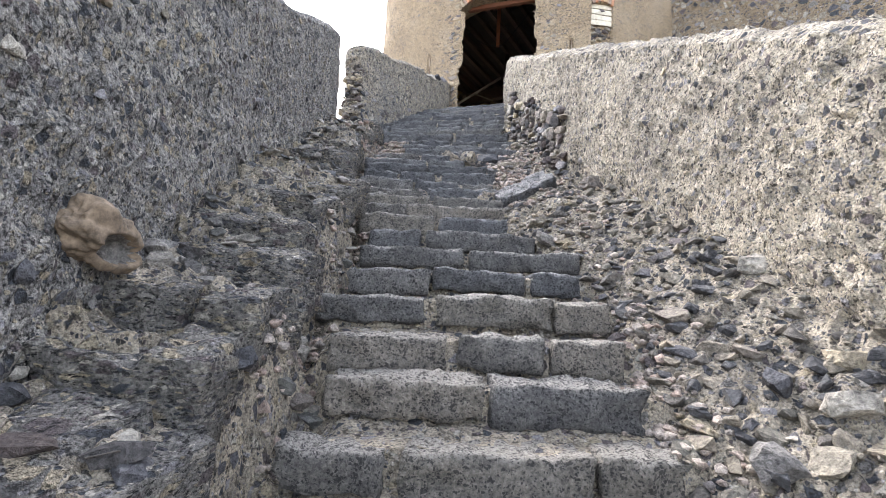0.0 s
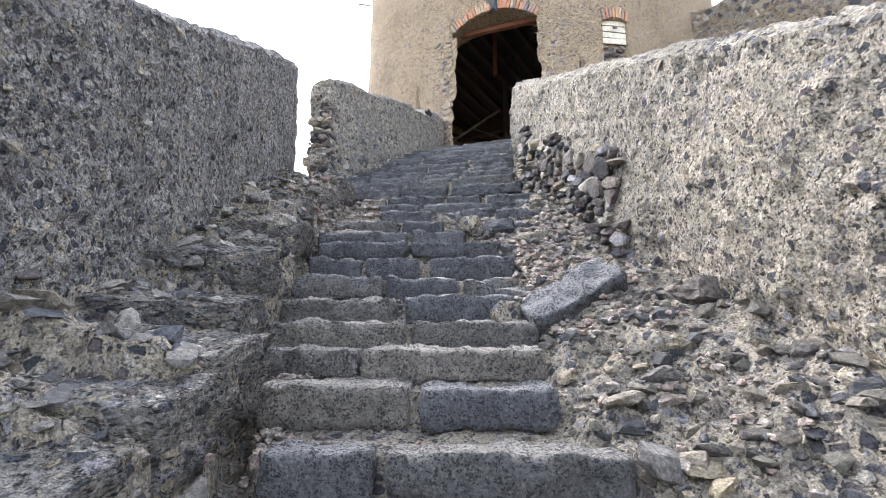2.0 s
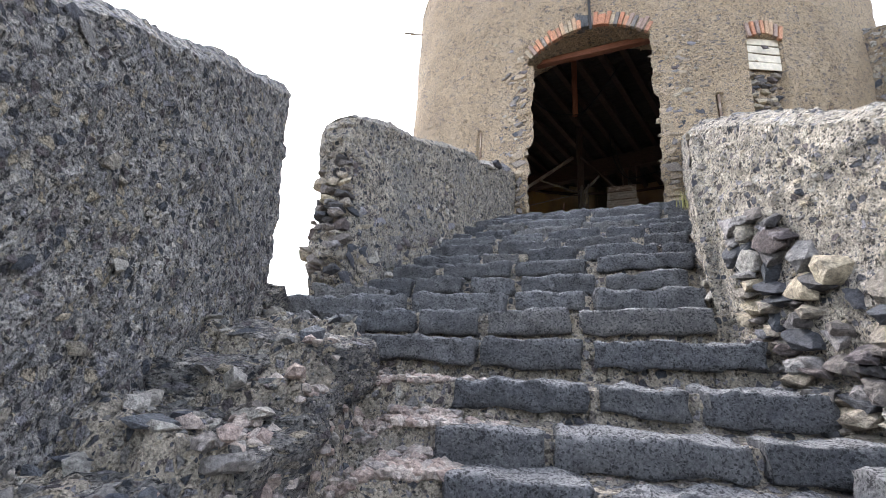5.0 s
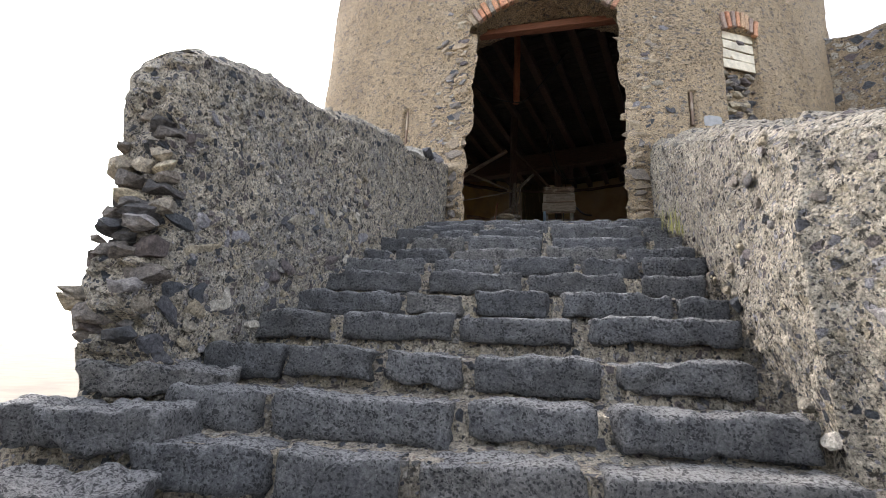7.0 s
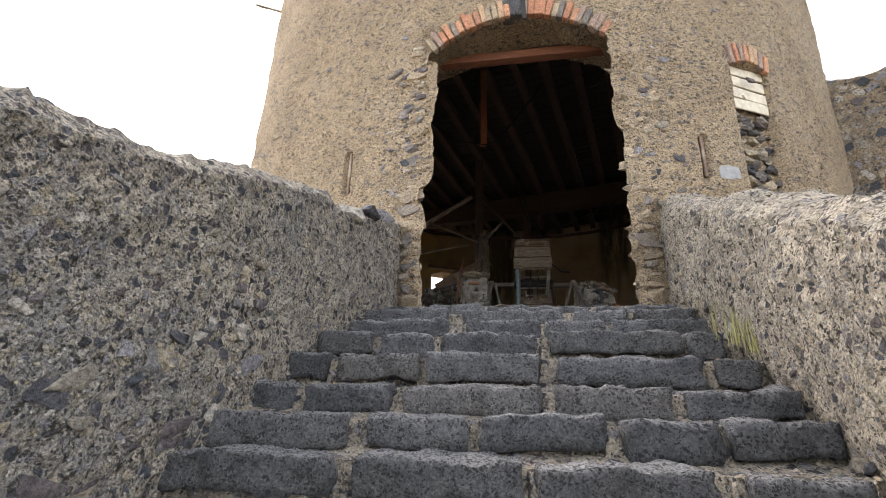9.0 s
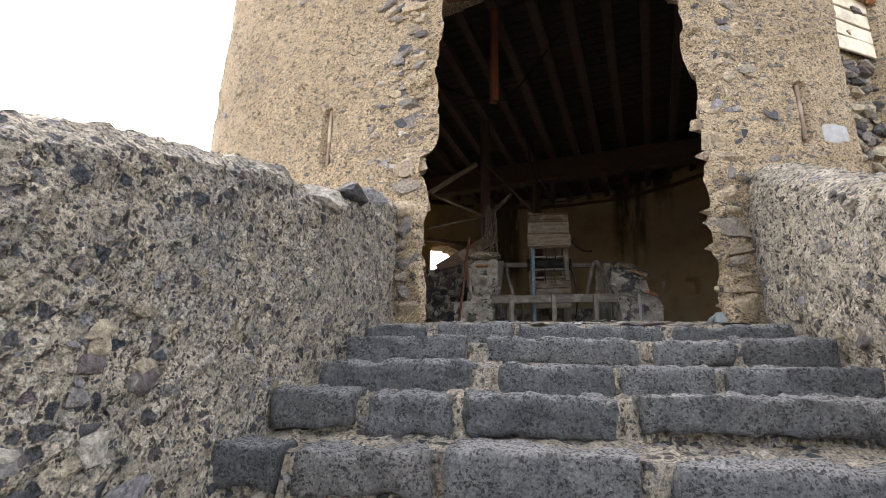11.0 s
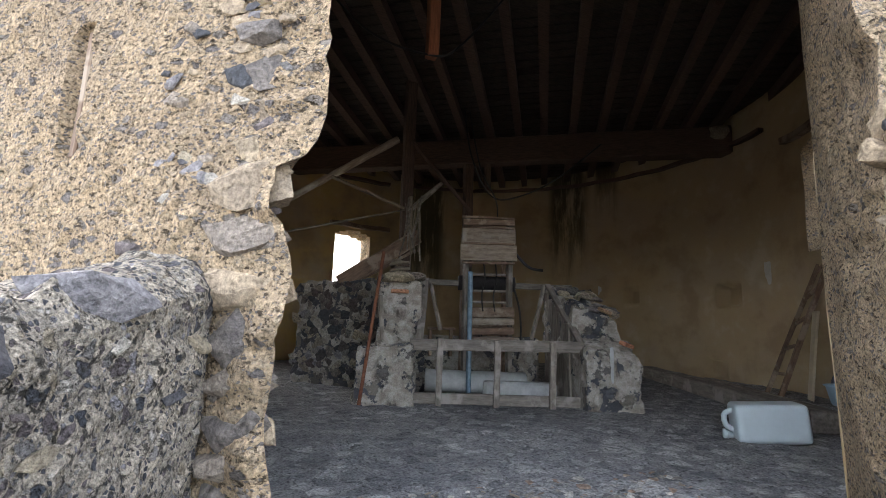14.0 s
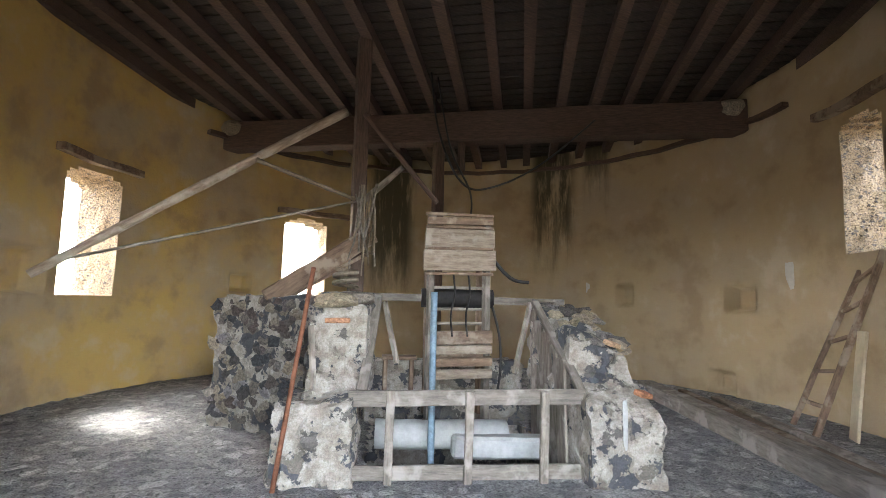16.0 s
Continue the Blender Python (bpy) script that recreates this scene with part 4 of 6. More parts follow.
for k in range(-22, 22):
    o = B0 + BD * (k * 0.62 + rnd.uniform(-0.03, 0.03))
    w = o - np.array([CX, CY])
    b = w @ JD
    disc = b * b - (w @ w - 5.85 ** 2)
    if disc <= 0.2:
        continue
    t0, t1 = -b - disc ** 0.5, -b + disc ** 0.5
    a_, b_ = o + JD * t0, o + JD * t1
    A = Vector((*a_, ceil_z(*a_) + 0.10))
    B = Vector((*b_, ceil_z(*b_) + 0.10))
    wid = rnd.uniform(0.13, 0.18)
    m = along(A, B) @ Matrix.Diagonal(((B - A).length, wid, 0.2, 1))
    bm_box(bm, m)
ceil_obj = thing("ceiling_joists", "dark red-brown timber ceiling joists", "ceiling", None, None, kind="structure")
ceil_obj.name = "ceiling"
me = from_bm("joists", bm, M_red_wood)
joists = part("joists", me, ceil_obj)
bm = bmesh.new()
for k in range(-28, 28):
    o = B0 + JD * (k * 0.22)
    w = o - np.array([CX, CY])
    b = w @ BD
    disc = b * b - (w @ w - 5.95 ** 2)
    if disc <= 0.05:
        continue
    t0, t1 = -b - disc ** 0.5, -b + disc ** 0.5
    a_, b_ = o + BD * t0, o + BD * t1
    A = Vector((*a_, ceil_z(*a_) + 0.215 + rnd.uniform(0, 0.006)))
    B = Vector((*b_, ceil_z(*b_) + 0.215 + rnd.uniform(0, 0.006)))
    bm_box(bm, along(A, B) @ Matrix.Diagonal(((B - A).length, 0.212, 0.025, 1)))
part("boards", from_bm("boards", bm, M_dark_board), ceil_obj)
# a plain roof over the boards
bm = bmesh.new()
bmesh.ops.create_cone(bm, cap_ends=True, segments=64, radius1=6.4, radius2=6.3, depth=0.2, matrix=Matrix.Translation((CX, CY, 14.4)))
thing("roof", "plain flat roof deck over the joists", "roof", None, from_bm("roof", bm, M_dark_board), kind="structure")
# the great beam
w = B0 - np.array([CX, CY])
b = w @ BD
disc = (b * b - (w @ w - 5.8 ** 2)) ** 0.5
a_, b_ = B0 + BD * (-b - disc), B0 + BD * (-b + disc)
beam = thing("main_beam", "massive dark red-brown ceiling beam", "beam", along((*a_, 12.50), (*b_, 12.50)), board(2 * disc, 0.38, 0.60, M_red_wood, 0.02, 3, 0.02, "beam", 14))

# ---- wall plate under the joists, stone corbels at the great beam ----
def ring_bar(name, d0, d1, z0, z1, r0, r1, h, mat, parent=None):
    n = max(3, int(abs(d1 - d0) / 3))
    vs, fs = [], []
    for k in range(n + 1):
        d = radians(d0 + (d1 - d0) * k / n)
        z = z0 + (z1 - z0) * k / n + 0.015 * math.sin(k * 1.7)
        for r, zz in ((r0, z), (r1, z), (r1, z + h), (r0, z + h)):
            vs.append((CX + r * math.sin(d), CY - r * math.cos(d), zz))
    for k in range(n):
        for a in range(4):
            b = (a + 1) % 4
            fs.append((k * 4 + a, k * 4 + b, k * 4 + 4 + b, k * 4 + 4 + a))
    fs += [(0, 1, 2, 3), (n * 4 + 3, n * 4 + 2, n * 4 + 1, n * 4)]
    return mesh_of(name, vs, fs, mat)


thing("wall_plate", "thin dark timber plate along the wall head", "beam", None, ring_bar("wall_plate", -143, -178, 12.42, 12.42, 5.62, 5.78, 0.09, M_red_wood))
thing("wall_plate", "thin dark timber plate along the wall head", "beam", None, ring_bar("wall_plate", 178, 74, 12.45, 12.32, 5.64, 5.78, 0.08, M_red_wood))
for d, s in ((-149, 1.0), (84, 0.9)):
    a = radians(d)
    ob = thing("corbel_stone", "pale broken stone bedded under the beam's end", "stone", Matrix.Translation((CX + 5.6 * math.sin(a), CY - 5.6 * math.cos(a), 12.66)) @ Matrix.Diagonal((0.75 * s, 0.6 * s, 0.5 * s, 1)), rock_mesh(40 + int(s * 10), M_rock_pale, 0.9, 3))

# ---- stair stones ----
rnd = random.Random(11)
serial = 0
for k, yk in enumerate(EDGES):
    m = float(lean(yk))
    xl = float(ramp(yk, LEFT))
    for _ in range(4):
        xl = float(ramp(yk + m * xl, LEFT))
    xr = float(ramp(yk, RIGHT))
    for _ in range(4):
        xr = float(ramp(yk + m * xr, RIGHT))
    xl += rnd.uniform(-0.05, 0.06)
    xr += rnd.uniform(-0.08, 0.05)
    x = max(xl, float(ramp(yk, [(7.75, -9), (7.85, -1.1), (8.1, -0.72), (8.75, -0.85), (9.1, -1.1), (9.2, -9)])) + rnd.uniform(-0.15, 0.1))
    zk = float(rise(yk))
    nxt = EDGES[k + 1] - yk if k + 1 < len(EDGES) else 0.4
    while x < xr - 0.12:
        w = rnd.uniform(0.45, 1.05)
        if xr - (x + w) < 0.28:
            w = xr - x
        w = min(w, 1.15)
        serial += 1
        deep = min(nxt + 0.02, rnd.uniform(0.23, 0.34))
        high = rnd.uniform(0.17, 0.22)
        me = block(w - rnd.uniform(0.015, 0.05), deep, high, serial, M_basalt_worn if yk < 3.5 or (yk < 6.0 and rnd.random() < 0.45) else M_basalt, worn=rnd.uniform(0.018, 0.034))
        jy, jz = rnd.uniform(-0.03, 0.03), rnd.uniform(-0.014, 0.014)
        xm = x + w / 2
        b = pose(xm, yk + m * xm + jy, zk + jz, rnd.uniform(-2, 2), rnd.uniform(-1.6, 1.6), math.degrees(math.atan(m)) + rnd.uniform(-2.5, 2.5))
        part("step_stone", me, stair, b)
        x += w + rnd.uniform(0.0, 0.03)
# slabs that have slipped out of their courses on the broken side, and slabs closing the landing by the gap
SLIPPED = [((1.0, 5.48, 2.72), (0.74, 0.34, 0.19), (30, -27, 12)), ((1.15, 4.72, 2.08), (0.52, 0.30, 0.16), (2, -2, 4)), ((1.0, 7.46, 3.83), (0.80, 0.34, 0.20), (6, 4, -8)), ((0.50, 7.72, 3.93), (0.62, 0.32, 0.19), (4, -6, 6)),
           ((1.2, 7.86, 4.05), (0.60, 0.30, 0.18), (3, 2, -6)), ((1.12, 7.10, 3.58), (0.70, 0.30, 0.16), (8, 6, -10)), ((0.78, 6.80, 3.30), (0.45, 0.26, 0.15), (10, 12, -22)), ((0.62, 5.95, 2.80), (0.34, 0.26, 0.17), (6, 8, -12)),
           ((-2.02, 10.50, 5.22), (0.74, 0.36, 0.18), (1, 1, 2)), ((-2.10, 10.08, 5.04), (0.78, 0.40, 0.19), (2, -1, -3)), ((-2.02, 9.62, 4.82), (0.80, 0.38, 0.18), (1, 2, 3)), ((-1.85, 9.15, 4.62), (0.7, 0.36, 0.18), (3, 3, 6))]
for (px, py, pz), (a, b, c), (rx, ry, rz) in SLIPPED:
    serial += 1
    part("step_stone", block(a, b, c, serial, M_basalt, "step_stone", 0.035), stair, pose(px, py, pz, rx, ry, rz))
# rough blocks of rotten rock stepping up the ledge
rnd = random.Random(61)
py = 0.7
while py < 8.7:
    xa, xb = float(left_wall_x(np.array([py]))[0]), float(ramp(py, LEFT)) - 0.10
    deep, wide = rnd.uniform(0.40, 0.60), xb - xa
    cut = rnd.choice((1.0, 1.0, 0.55, 0.62))
    for x0, w in ((xa, wide * cut), (xa + wide * cut, wide * (1 - cut))):
        if w < 0.15:
            continue
        serial += 1
        xm = x0 + w / 2
        top = float(rise(py + deep * 0.5)) + float(ramp(py, LEDGE)) * 0.9 + rnd.uniform(-0.05, 0.05) - 0.10 * (xm - xa) / max(wide, 0.1)
        part("stone", block(w * 1.02, deep, 0.34, serial, M_ledge, "stone", 0.03, 0.035, 0.02), stair, pose(xm, py, top, rnd.uniform(6, 14), rnd.uniform(2, 9), rnd.uniform(-9, 9)))
    py += deep * rnd.uniform(0.85, 1.0)
# boulders wedged among the slabs
for k, (x, y, z, a, b, c, mt) in enumerate(((1.38, 5.12, 2.22, 0.75, 0.55, 0.62, M_bed), (0.02, 7.82, 3.74, 0.32, 0.26, 0.24, M_bed), (0.32, 7.40, 3.60, 0.36, 0.30, 0.28, M_bed), (0.62, 7.25, 3.50, 0.38, 0.30, 0.28, M_rock_dark),
                                             (0.92, 7.0, 3.38, 0.36, 0.28, 0.24, M_rock_dark), (-1.48, 8.12, 4.08, 0.40, 0.36, 0.36, M_ledge), (-2.50, 9.82, 4.92, 0.40, 0.36, 0.46, M_ledge), (1.68, 5.22, 2.72, 0.36, 0.2, 0.2, M_rock_dark), (0.55, 5.75, 2.55, 0.4, 0.3, 0.26, M_bed))):
    part("stone", chip_mesh(500 + k, mt, 34), stair, Matrix.Translation((x, y, z)) @ Euler((0.2 * k, 0.15, 0.9 * k)).to_matrix().to_4x4() @ Matrix.Diagonal((a * 1.1, b * 1.1, c * 1.1, 1)))

# ---- stones bedded in the walls ----
strew(wall_left, spot_l, n_l, len_l, 240, (0.025, 0.12), M_rock, 0.25, 0.97, 1.5, None, 1, 0.012, 2, (0.3, 0.6))
strew(wall_left, spot_l, n_l, len_l, 60, (0.08, 0.26), M_rock_dark, 0.12, 0.35, 2.0, None, 2, 0.0, 3)
strew(wall_right, spot_r, n_r, len_r, 120, (0.025, 0.08), M_rock_pale, 0.4, 0.97, 2.0, None, 1, 0.01, 4, (0.3, 0.6))
# bare coursed stones where the mortar coat has fallen from the right wall's foot
rnd = random.Random(55)
x_r = ((Vector((*RQ, 0)) - Vector((*RP, 0))).normalized() + Vector((0, 0, 0.22))).normalized()
q_r = Matrix((x_r, n_r.cross(x_r), n_r)).transposed().to_4x4()
course = {m: [chip_mesh(300 + 7 * j, m, 17) for j in range(6)] for m in (M_rock, M_rock_dark, M_rock_pale)}
aa = 0.20
while aa < 0.60:
    tall = rnd.choice((0.035, 0.045, 0.055, 0.08))
    tt = 7.5 + rnd.uniform(0, 0.5)
    while tt < len_r - 0.45:
        wide = rnd.uniform(0.12, 0.28) * (1.0 + 5.0 * (tall - 0.05))
        ht = tall * 2.1 * rnd.uniform(0.85, 1.2)
        if rnd.random() < 0.93 and aa < 0.57 + 0.04 * math.sin(tt * 5.0):
            stone = rnd.choice(course[rnd.choice((M_rock, M_rock_dark, M_rock_dark, M_rock_dark, M_rock_pale))])
            part("stone", stone, wall_right, Matrix.Translation(spot_r(tt + wide / 2, aa + tall / 2, rnd.uniform(-0.03, 0.025))) @ q_r @ Matrix.Rotation(rnd.uniform(-0.16, 0.16), 4, "Z")
                 @ Euler((rnd.uniform(-.15, .15), rnd.uniform(-.15, .15), 0)).to_matrix().to_4x4() @ Matrix.Diagonal((wide * 1.2, ht * 1.25, rnd.uniform(0.16, 0.26), 1)))
        tt += wide
    aa += tall * 0.82
strew(wall_right, spot_r, n_r, len_r, 140, (0.04, 0.12), M_rock_pale, 0.14, 0.45, 2.5, 8.5, 2, -0.02, 6)
strew(wall_left2, spot_l2, n_l2, len_l2, 110, (0.03, 0.11), M_rock, 0.3, 0.95, 0.2, None, 1, 0.012, 7, (0.3, 0.6))
strew(wall_left2, spot_l2, n_l2, len_l2, 120, (0.07, 0.2), M_rock, 0.12, 0.52, 0.0, 2.4, 2, 0.004, 8, (0.22, 0.34))
strew(wall_right2, spot_r2, n_r2, len_r2, 150, (0.03, 0.13), M_rock_pale, 0.2, 0.97, 0.2, None, 1, 0.012, 9, (0.3, 0.6))
strew(wall_right2, spot_r2, n_r2, len_r2, 70, (0.07, 0.2), M_rock, 0.1, 0.7, 0.0, None, 2, -0.02, 10)
# the torn end of the upper left parapet: coursed stones sticking out
rnd = random.Random(21)
uu = (Vector((*L2Q, 0)) - Vector((*L2P, 0))).normalized()
for k in range(70):
    f = (k + rnd.random()) / 70
    z = 5.35 + 1.6 * f
    across = rnd.uniform(0.02, 0.40)
    c = Vector((*L2P, z)) - n_l2 * across + uu * (rnd.uniform(-0.03, 0.12) - 0.17 * (1 - f))
    s = rnd.uniform(0.08, 0.20)
    part("stone", rnd.choice(rocks(M_rock_dark if rnd.random() < 0.55 else M_rock_pale, 2)), wall_left2,
         Matrix.Translation(c) @ Euler((rnd.uniform(-.3, .3), rnd.uniform(-.3, .3), rnd.uniform(0, 6))).to_matrix().to_4x4() @ Matrix.Diagonal((s * 1.5, s * 1.2, s * 0.8, 1)))
# loose stones along both sides of the stair
rnd = random.Random(31)
for k in range(330):
    y = rnd.uniform(0.8, 9.4)
    left = rnd.random() < 0.38
    if left:
        lx = float(ramp(y, LEFT))
        x = rnd.uniform(float(left_wall_x(np.array([y]))[0]) + 0.02, lx - 0.05)
    else:
        rx = float(ramp(y, RIGHT))
        x = rnd.uniform(rx + 0.02, max(rx + 0.1, float(right_wall_x(np.array([y]))[0]) - 0.02))
    s = 0.05 * (5.0 ** (rnd.random() ** 1.5))
    z = float(bed(np.array([x]), np.array([y]))[0])
    mt = (M_rock_dark if rnd.random() < 0.7 else M_rock) if left else (M_rock_pale if rnd.random() < 0.5 else M_rock)
    part("stone", rnd.choice(rocks(mt, 2 if s > 0.1 else 1)), stair,
         Matrix.Translation((x, y, z + s * 0.08)) @ Euler((rnd.uniform(-.35, .35) + 0.3, rnd.uniform(-.35, .35), rnd.uniform(0, 6))).to_matrix().to_4x4() @ Matrix.Diagonal((s * rnd.uniform(1.0, 1.7), s, s * rnd.uniform(0.4, 0.8), 1)))
# pale boulders at the foot of the right wall
for (x, y, s, r) in ((1.42, 1.98, 0.22, 0.4), (1.62, 2.3, 0.19, 1.2), (1.55, 1.72, 0.2, 2.2), (1.75, 2.05, 0.2, 3.0)):
    z = float(bed(np.array([x]), np.array([y]), False)[0])
    ob = thing("boulder", "grey angular boulder lying on the rubble bank", "stone", Matrix.Translation((x, y, z + s * 0.2)) @ Euler((0.5, 0.2, r)).to_matrix().to_4x4() @ Matrix.Diagonal((s * 1.3, s, s * 0.8, 1)), chip_mesh(60 + int(s * 100), M_rock, 24), "boulders on the bank")
# broken pot-like stone with a hollow in the left wall
def hollow_stone():
    bm = bmesh.new()
    bmesh.ops.create_icosphere(bm, subdivisions=5, radius=0.5)
    mid_ = Vector((0.22, -0.46, -0.16))
    for v in bm.verts:
        p = v.co.copy()
        v.co = p * (1 + 0.42 * noise.fractal(p * 2.2 + Vector((7, 2, 1)), 1.0, 2.0, 4) + 0.05 * noise.noise(p * 14))
    inside = set()
    for v in bm.verts:
        d = v.co - mid_
        f = d.x * d.x / 0.085 + d.z * d.z / 0.06
        if f < 1 and v.co.y < 0.1:
            v.co.y += 0.42 * math.sqrt(1 - f)
            inside.add(v.index)
    me = from_bm("hollow_stone", bm, plain("ochre stone", (0.19, 0.142, 0.098), 0.95, 0, 0.75, 16.0), True)
    me.materials.append(M_rock)
    for f in me.polygons:
        f.material_index = 1 if all(i in inside for i in f.vertices) else 0
    return me


thing("hollow_stone", "ochre-brown stone with a grey hollow bedded in the wall", "stone", Matrix.Translation((-1.35, 1.90, 1.58)) @ Euler((0, 0.2, 1.45)).to_matrix().to_4x4() @ Matrix.Diagonal((0.40, 0.18, 0.24, 1)), hollow_stone())


def pebbles(name, label, spots, seed):
    """Loose gravel too fine to count, one mesh."""
    rg = np.random.default_rng(seed)
    bm = bmesh.new()
    bmesh.ops.create_icosphere(bm, subdivisions=1, radius=0.5)
    base = np.array([v.co for v in bm.verts])
    tri = np.array([[v.index for v in f.verts] for f in bm.faces])
    bm.free()
    V_, F_ = [], []
    n = 0
    for (x0, y0, sx, sy, count, size) in spots:
        xs, ys = rg.normal(x0, sx, count), rg.normal(y0, sy, count)
        zs = bed(xs, ys)
        for x, y, z in zip(xs, ys, zs):
            s = size * rg.uniform(0.5, 1.6)
            p = base * (1 + 0.25 * rg.standard_normal((len(base), 1))) * s * np.array([1.2, 1.0, 0.75])
            a = rg.uniform(0, 6.3)
            p = np.stack([p[:, 0] * math.cos(a) - p[:, 1] * math.sin(a), p[:, 0] * math.sin(a) + p[:, 1] * math.cos(a), p[:, 2]], -1)
            V_.append(p + np.array([x, y, z + s * 0.35]))
            F_.append(tri + n)
            n += len(base)
    return thing(name, label, "gravel", None, mesh_of(name, np.concatenate(V_), np.concatenate(F_), M_gravel), kind="stuff")


def rubble_field(name, label, count, seed, mat, where, small=0.035, spread=4.5, flat=(0.6, 1.1), tip=0.5):
    """Broken stones too many to count, lying on the banks, one mesh."""
    rg = random.Random(seed)
    shapes = []
    for k in range(16):
        me = chip_mesh(200 + k + seed, mat, 16)
        v = np.array([p.co for p in me.vertices])
        shapes.append((v, np.array([list(p.vertices) for p in me.polygons])))
    V_, F_, n = [], [], 0
    spots = [where(rg) for _ in range(count)]
    xs, ys = np.array([p[0] for p in spots]), np.array([p[1] for p in spots])
    zs = bed(xs, ys)
    for x, y, z in zip(xs, ys, zs):
        v, f = rg.choice(shapes)
        s = small * (spread ** (rg.random() ** 1.6))
        r = np.array(Euler((rg.uniform(-tip, tip) + 0.25, rg.uniform(-tip, tip), rg.uniform(0, 6))).to_matrix())
        V_.append((v * np.array([s * 1.5, s, s * rg.uniform(*flat)])) @ r.T + np.array([x, y, z + s * 0.1]))
        F_.append(f + n)
        n += len(v)
    return thing(name, label, "rubble", None, mesh_of(name, np.concatenate(V_), np.concatenate(F_), mat), kind="stuff")


def bank_spot(r):
    y = r.uniform(0.6, 9.3)
    x0 = float(ramp(y, RIGHT))
    return r.uniform(x0 - 0.02, float(right_wall_x(np.array([y]))[0]) - 0.02), y


def ledge_spot(r):
    y = r.uniform(2.3, 9.2)
    x1 = float(ramp(y, LEFT))
    return r.uniform(float(left_wall_x(np.array([y]))[0]), x1 - 0.02), y


rubble_field("rubble_bank", "loose angular rubble heaped along the pale wall", 1900, 3, mixed_stone("pale rubble", [(0.18, 0.16, 0.13), (0.12, 0.11, 0.10), (0.25, 0.22, 0.18), (0.08, 0.08, 0.085), (0.15, 0.14, 0.12), (0.10, 0.10, 0.105)]), bank_spot, 0.026, 5.0)
rubble_field("rubble_ledge", "dark angular rubble on the crumbling ledge", 900, 9, mixed_stone("dark rubble", [(0.15, 0.145, 0.14), (0.22, 0.205, 0.19), (0.1, 0.105, 0.115), (0.27, 0.25, 0.22), (0.13, 0.13, 0.125), (0.33, 0.31, 0.28)]), ledge_spot)
rubble_field("ledge_slabs", "layered blue-grey slabs of rotten rock along the ledge", 160, 19, mixed_stone("slab rock", [(0.11, 0.115, 0.125), (0.2, 0.19, 0.175), (0.085, 0.09, 0.105), (0.25, 0.235, 0.21), (0.15, 0.148, 0.145)]), ledge_spot, 0.06, 3.2, (0.25, 0.45), 0.2)
pebbles("gravel", "pinkish gravel and crumbled mortar strewn on the stair", [(-1.20, 7.55, 0.16, 0.30, 900, 0.06), (-0.98, 8.15, 0.20, 0.28, 900, 0.055), (-1.0, 8.8, 0.16, 0.2, 300, 0.05), (-0.55, 7.75, 0.3, 0.12, 300, 0.035), (0.75, 7.0, 0.25, 0.35, 400, 0.045), (0.9, 6.3, 0.25, 0.5, 500, 0.045), (-0.78, 4.2, 0.06, 0.8, 220, 0.04),
                                                                              (-0.75, 2.6, 0.05, 0.5, 160, 0.045), (-0.95, 5.6, 0.07, 0.5, 200, 0.035), (-1.0, 6.6, 0.15, 0.4, 220, 0.035), (1.25, 4.5, 0.15, 1.3, 260, 0.04), (-1.35, 9.3, 0.15, 0.2, 150, 0.03), (1.2, 2.4, 0.08, 0.6, 160, 0.045),
                                                                              (0.1, 9.0, 0.8, 2.0, 300, 0.018), (0.3, 5.0, 0.5, 2.0, 260, 0.018)], 5)
rubble_field("threshold_chips", "pale flat stone chips trodden into the landing", 900, 29, mixed_stone("pale chips", [(0.42, 0.40, 0.36), (0.30, 0.28, 0.25), (0.52, 0.50, 0.46), (0.20, 0.19, 0.185), (0.40, 0.33, 0.25), (0.34, 0.25, 0.19)]),
             lambda r: (r.uniform(0.25, 2.75), r.uniform(14.25, 15.9)), 0.018, 5.0, (0.14, 0.22), 0.06)
# dry grass tuft at the foot of the right upper wall
rnd = random.Random(8)
bm = bmesh.new()
for k in range(90):
    x, y = 2.14 + rnd.gauss(0, 0.07), 12.35 + rnd.gauss(0, 0.09)
    z = float(rise(along_stair(np.array([x]), np.array([y]))[0])) - 0.02
    h, a = rnd.uniform(0.12, 0.36), rnd.uniform(0, 6.3)
    d = Vector((math.cos(a), math.sin(a), 0)) * h * rnd.uniform(0.1, 0.5)
    w = Vector((-math.sin(a), math.cos(a), 0)) * 0.003
    p0 = Vector((x, y, z))
    p1, p2 = p0 + d * 0.4 + Vector((0, 0, h * 0.6)), p0 + d + Vector((0, 0, h))
    v = [bm.verts.new(q) for q in (p0 - w, p0 + w, p1 + w, p1 - w, p2)]
    bm.faces.new(v[:4])
    bm.faces.new((v[3], v[2], v[4]))
thing("grass_tuft", "dry yellow-green grass tuft at the wall's foot", "grass", None, from_bm("grass", bm, M_grass), kind="stuff")

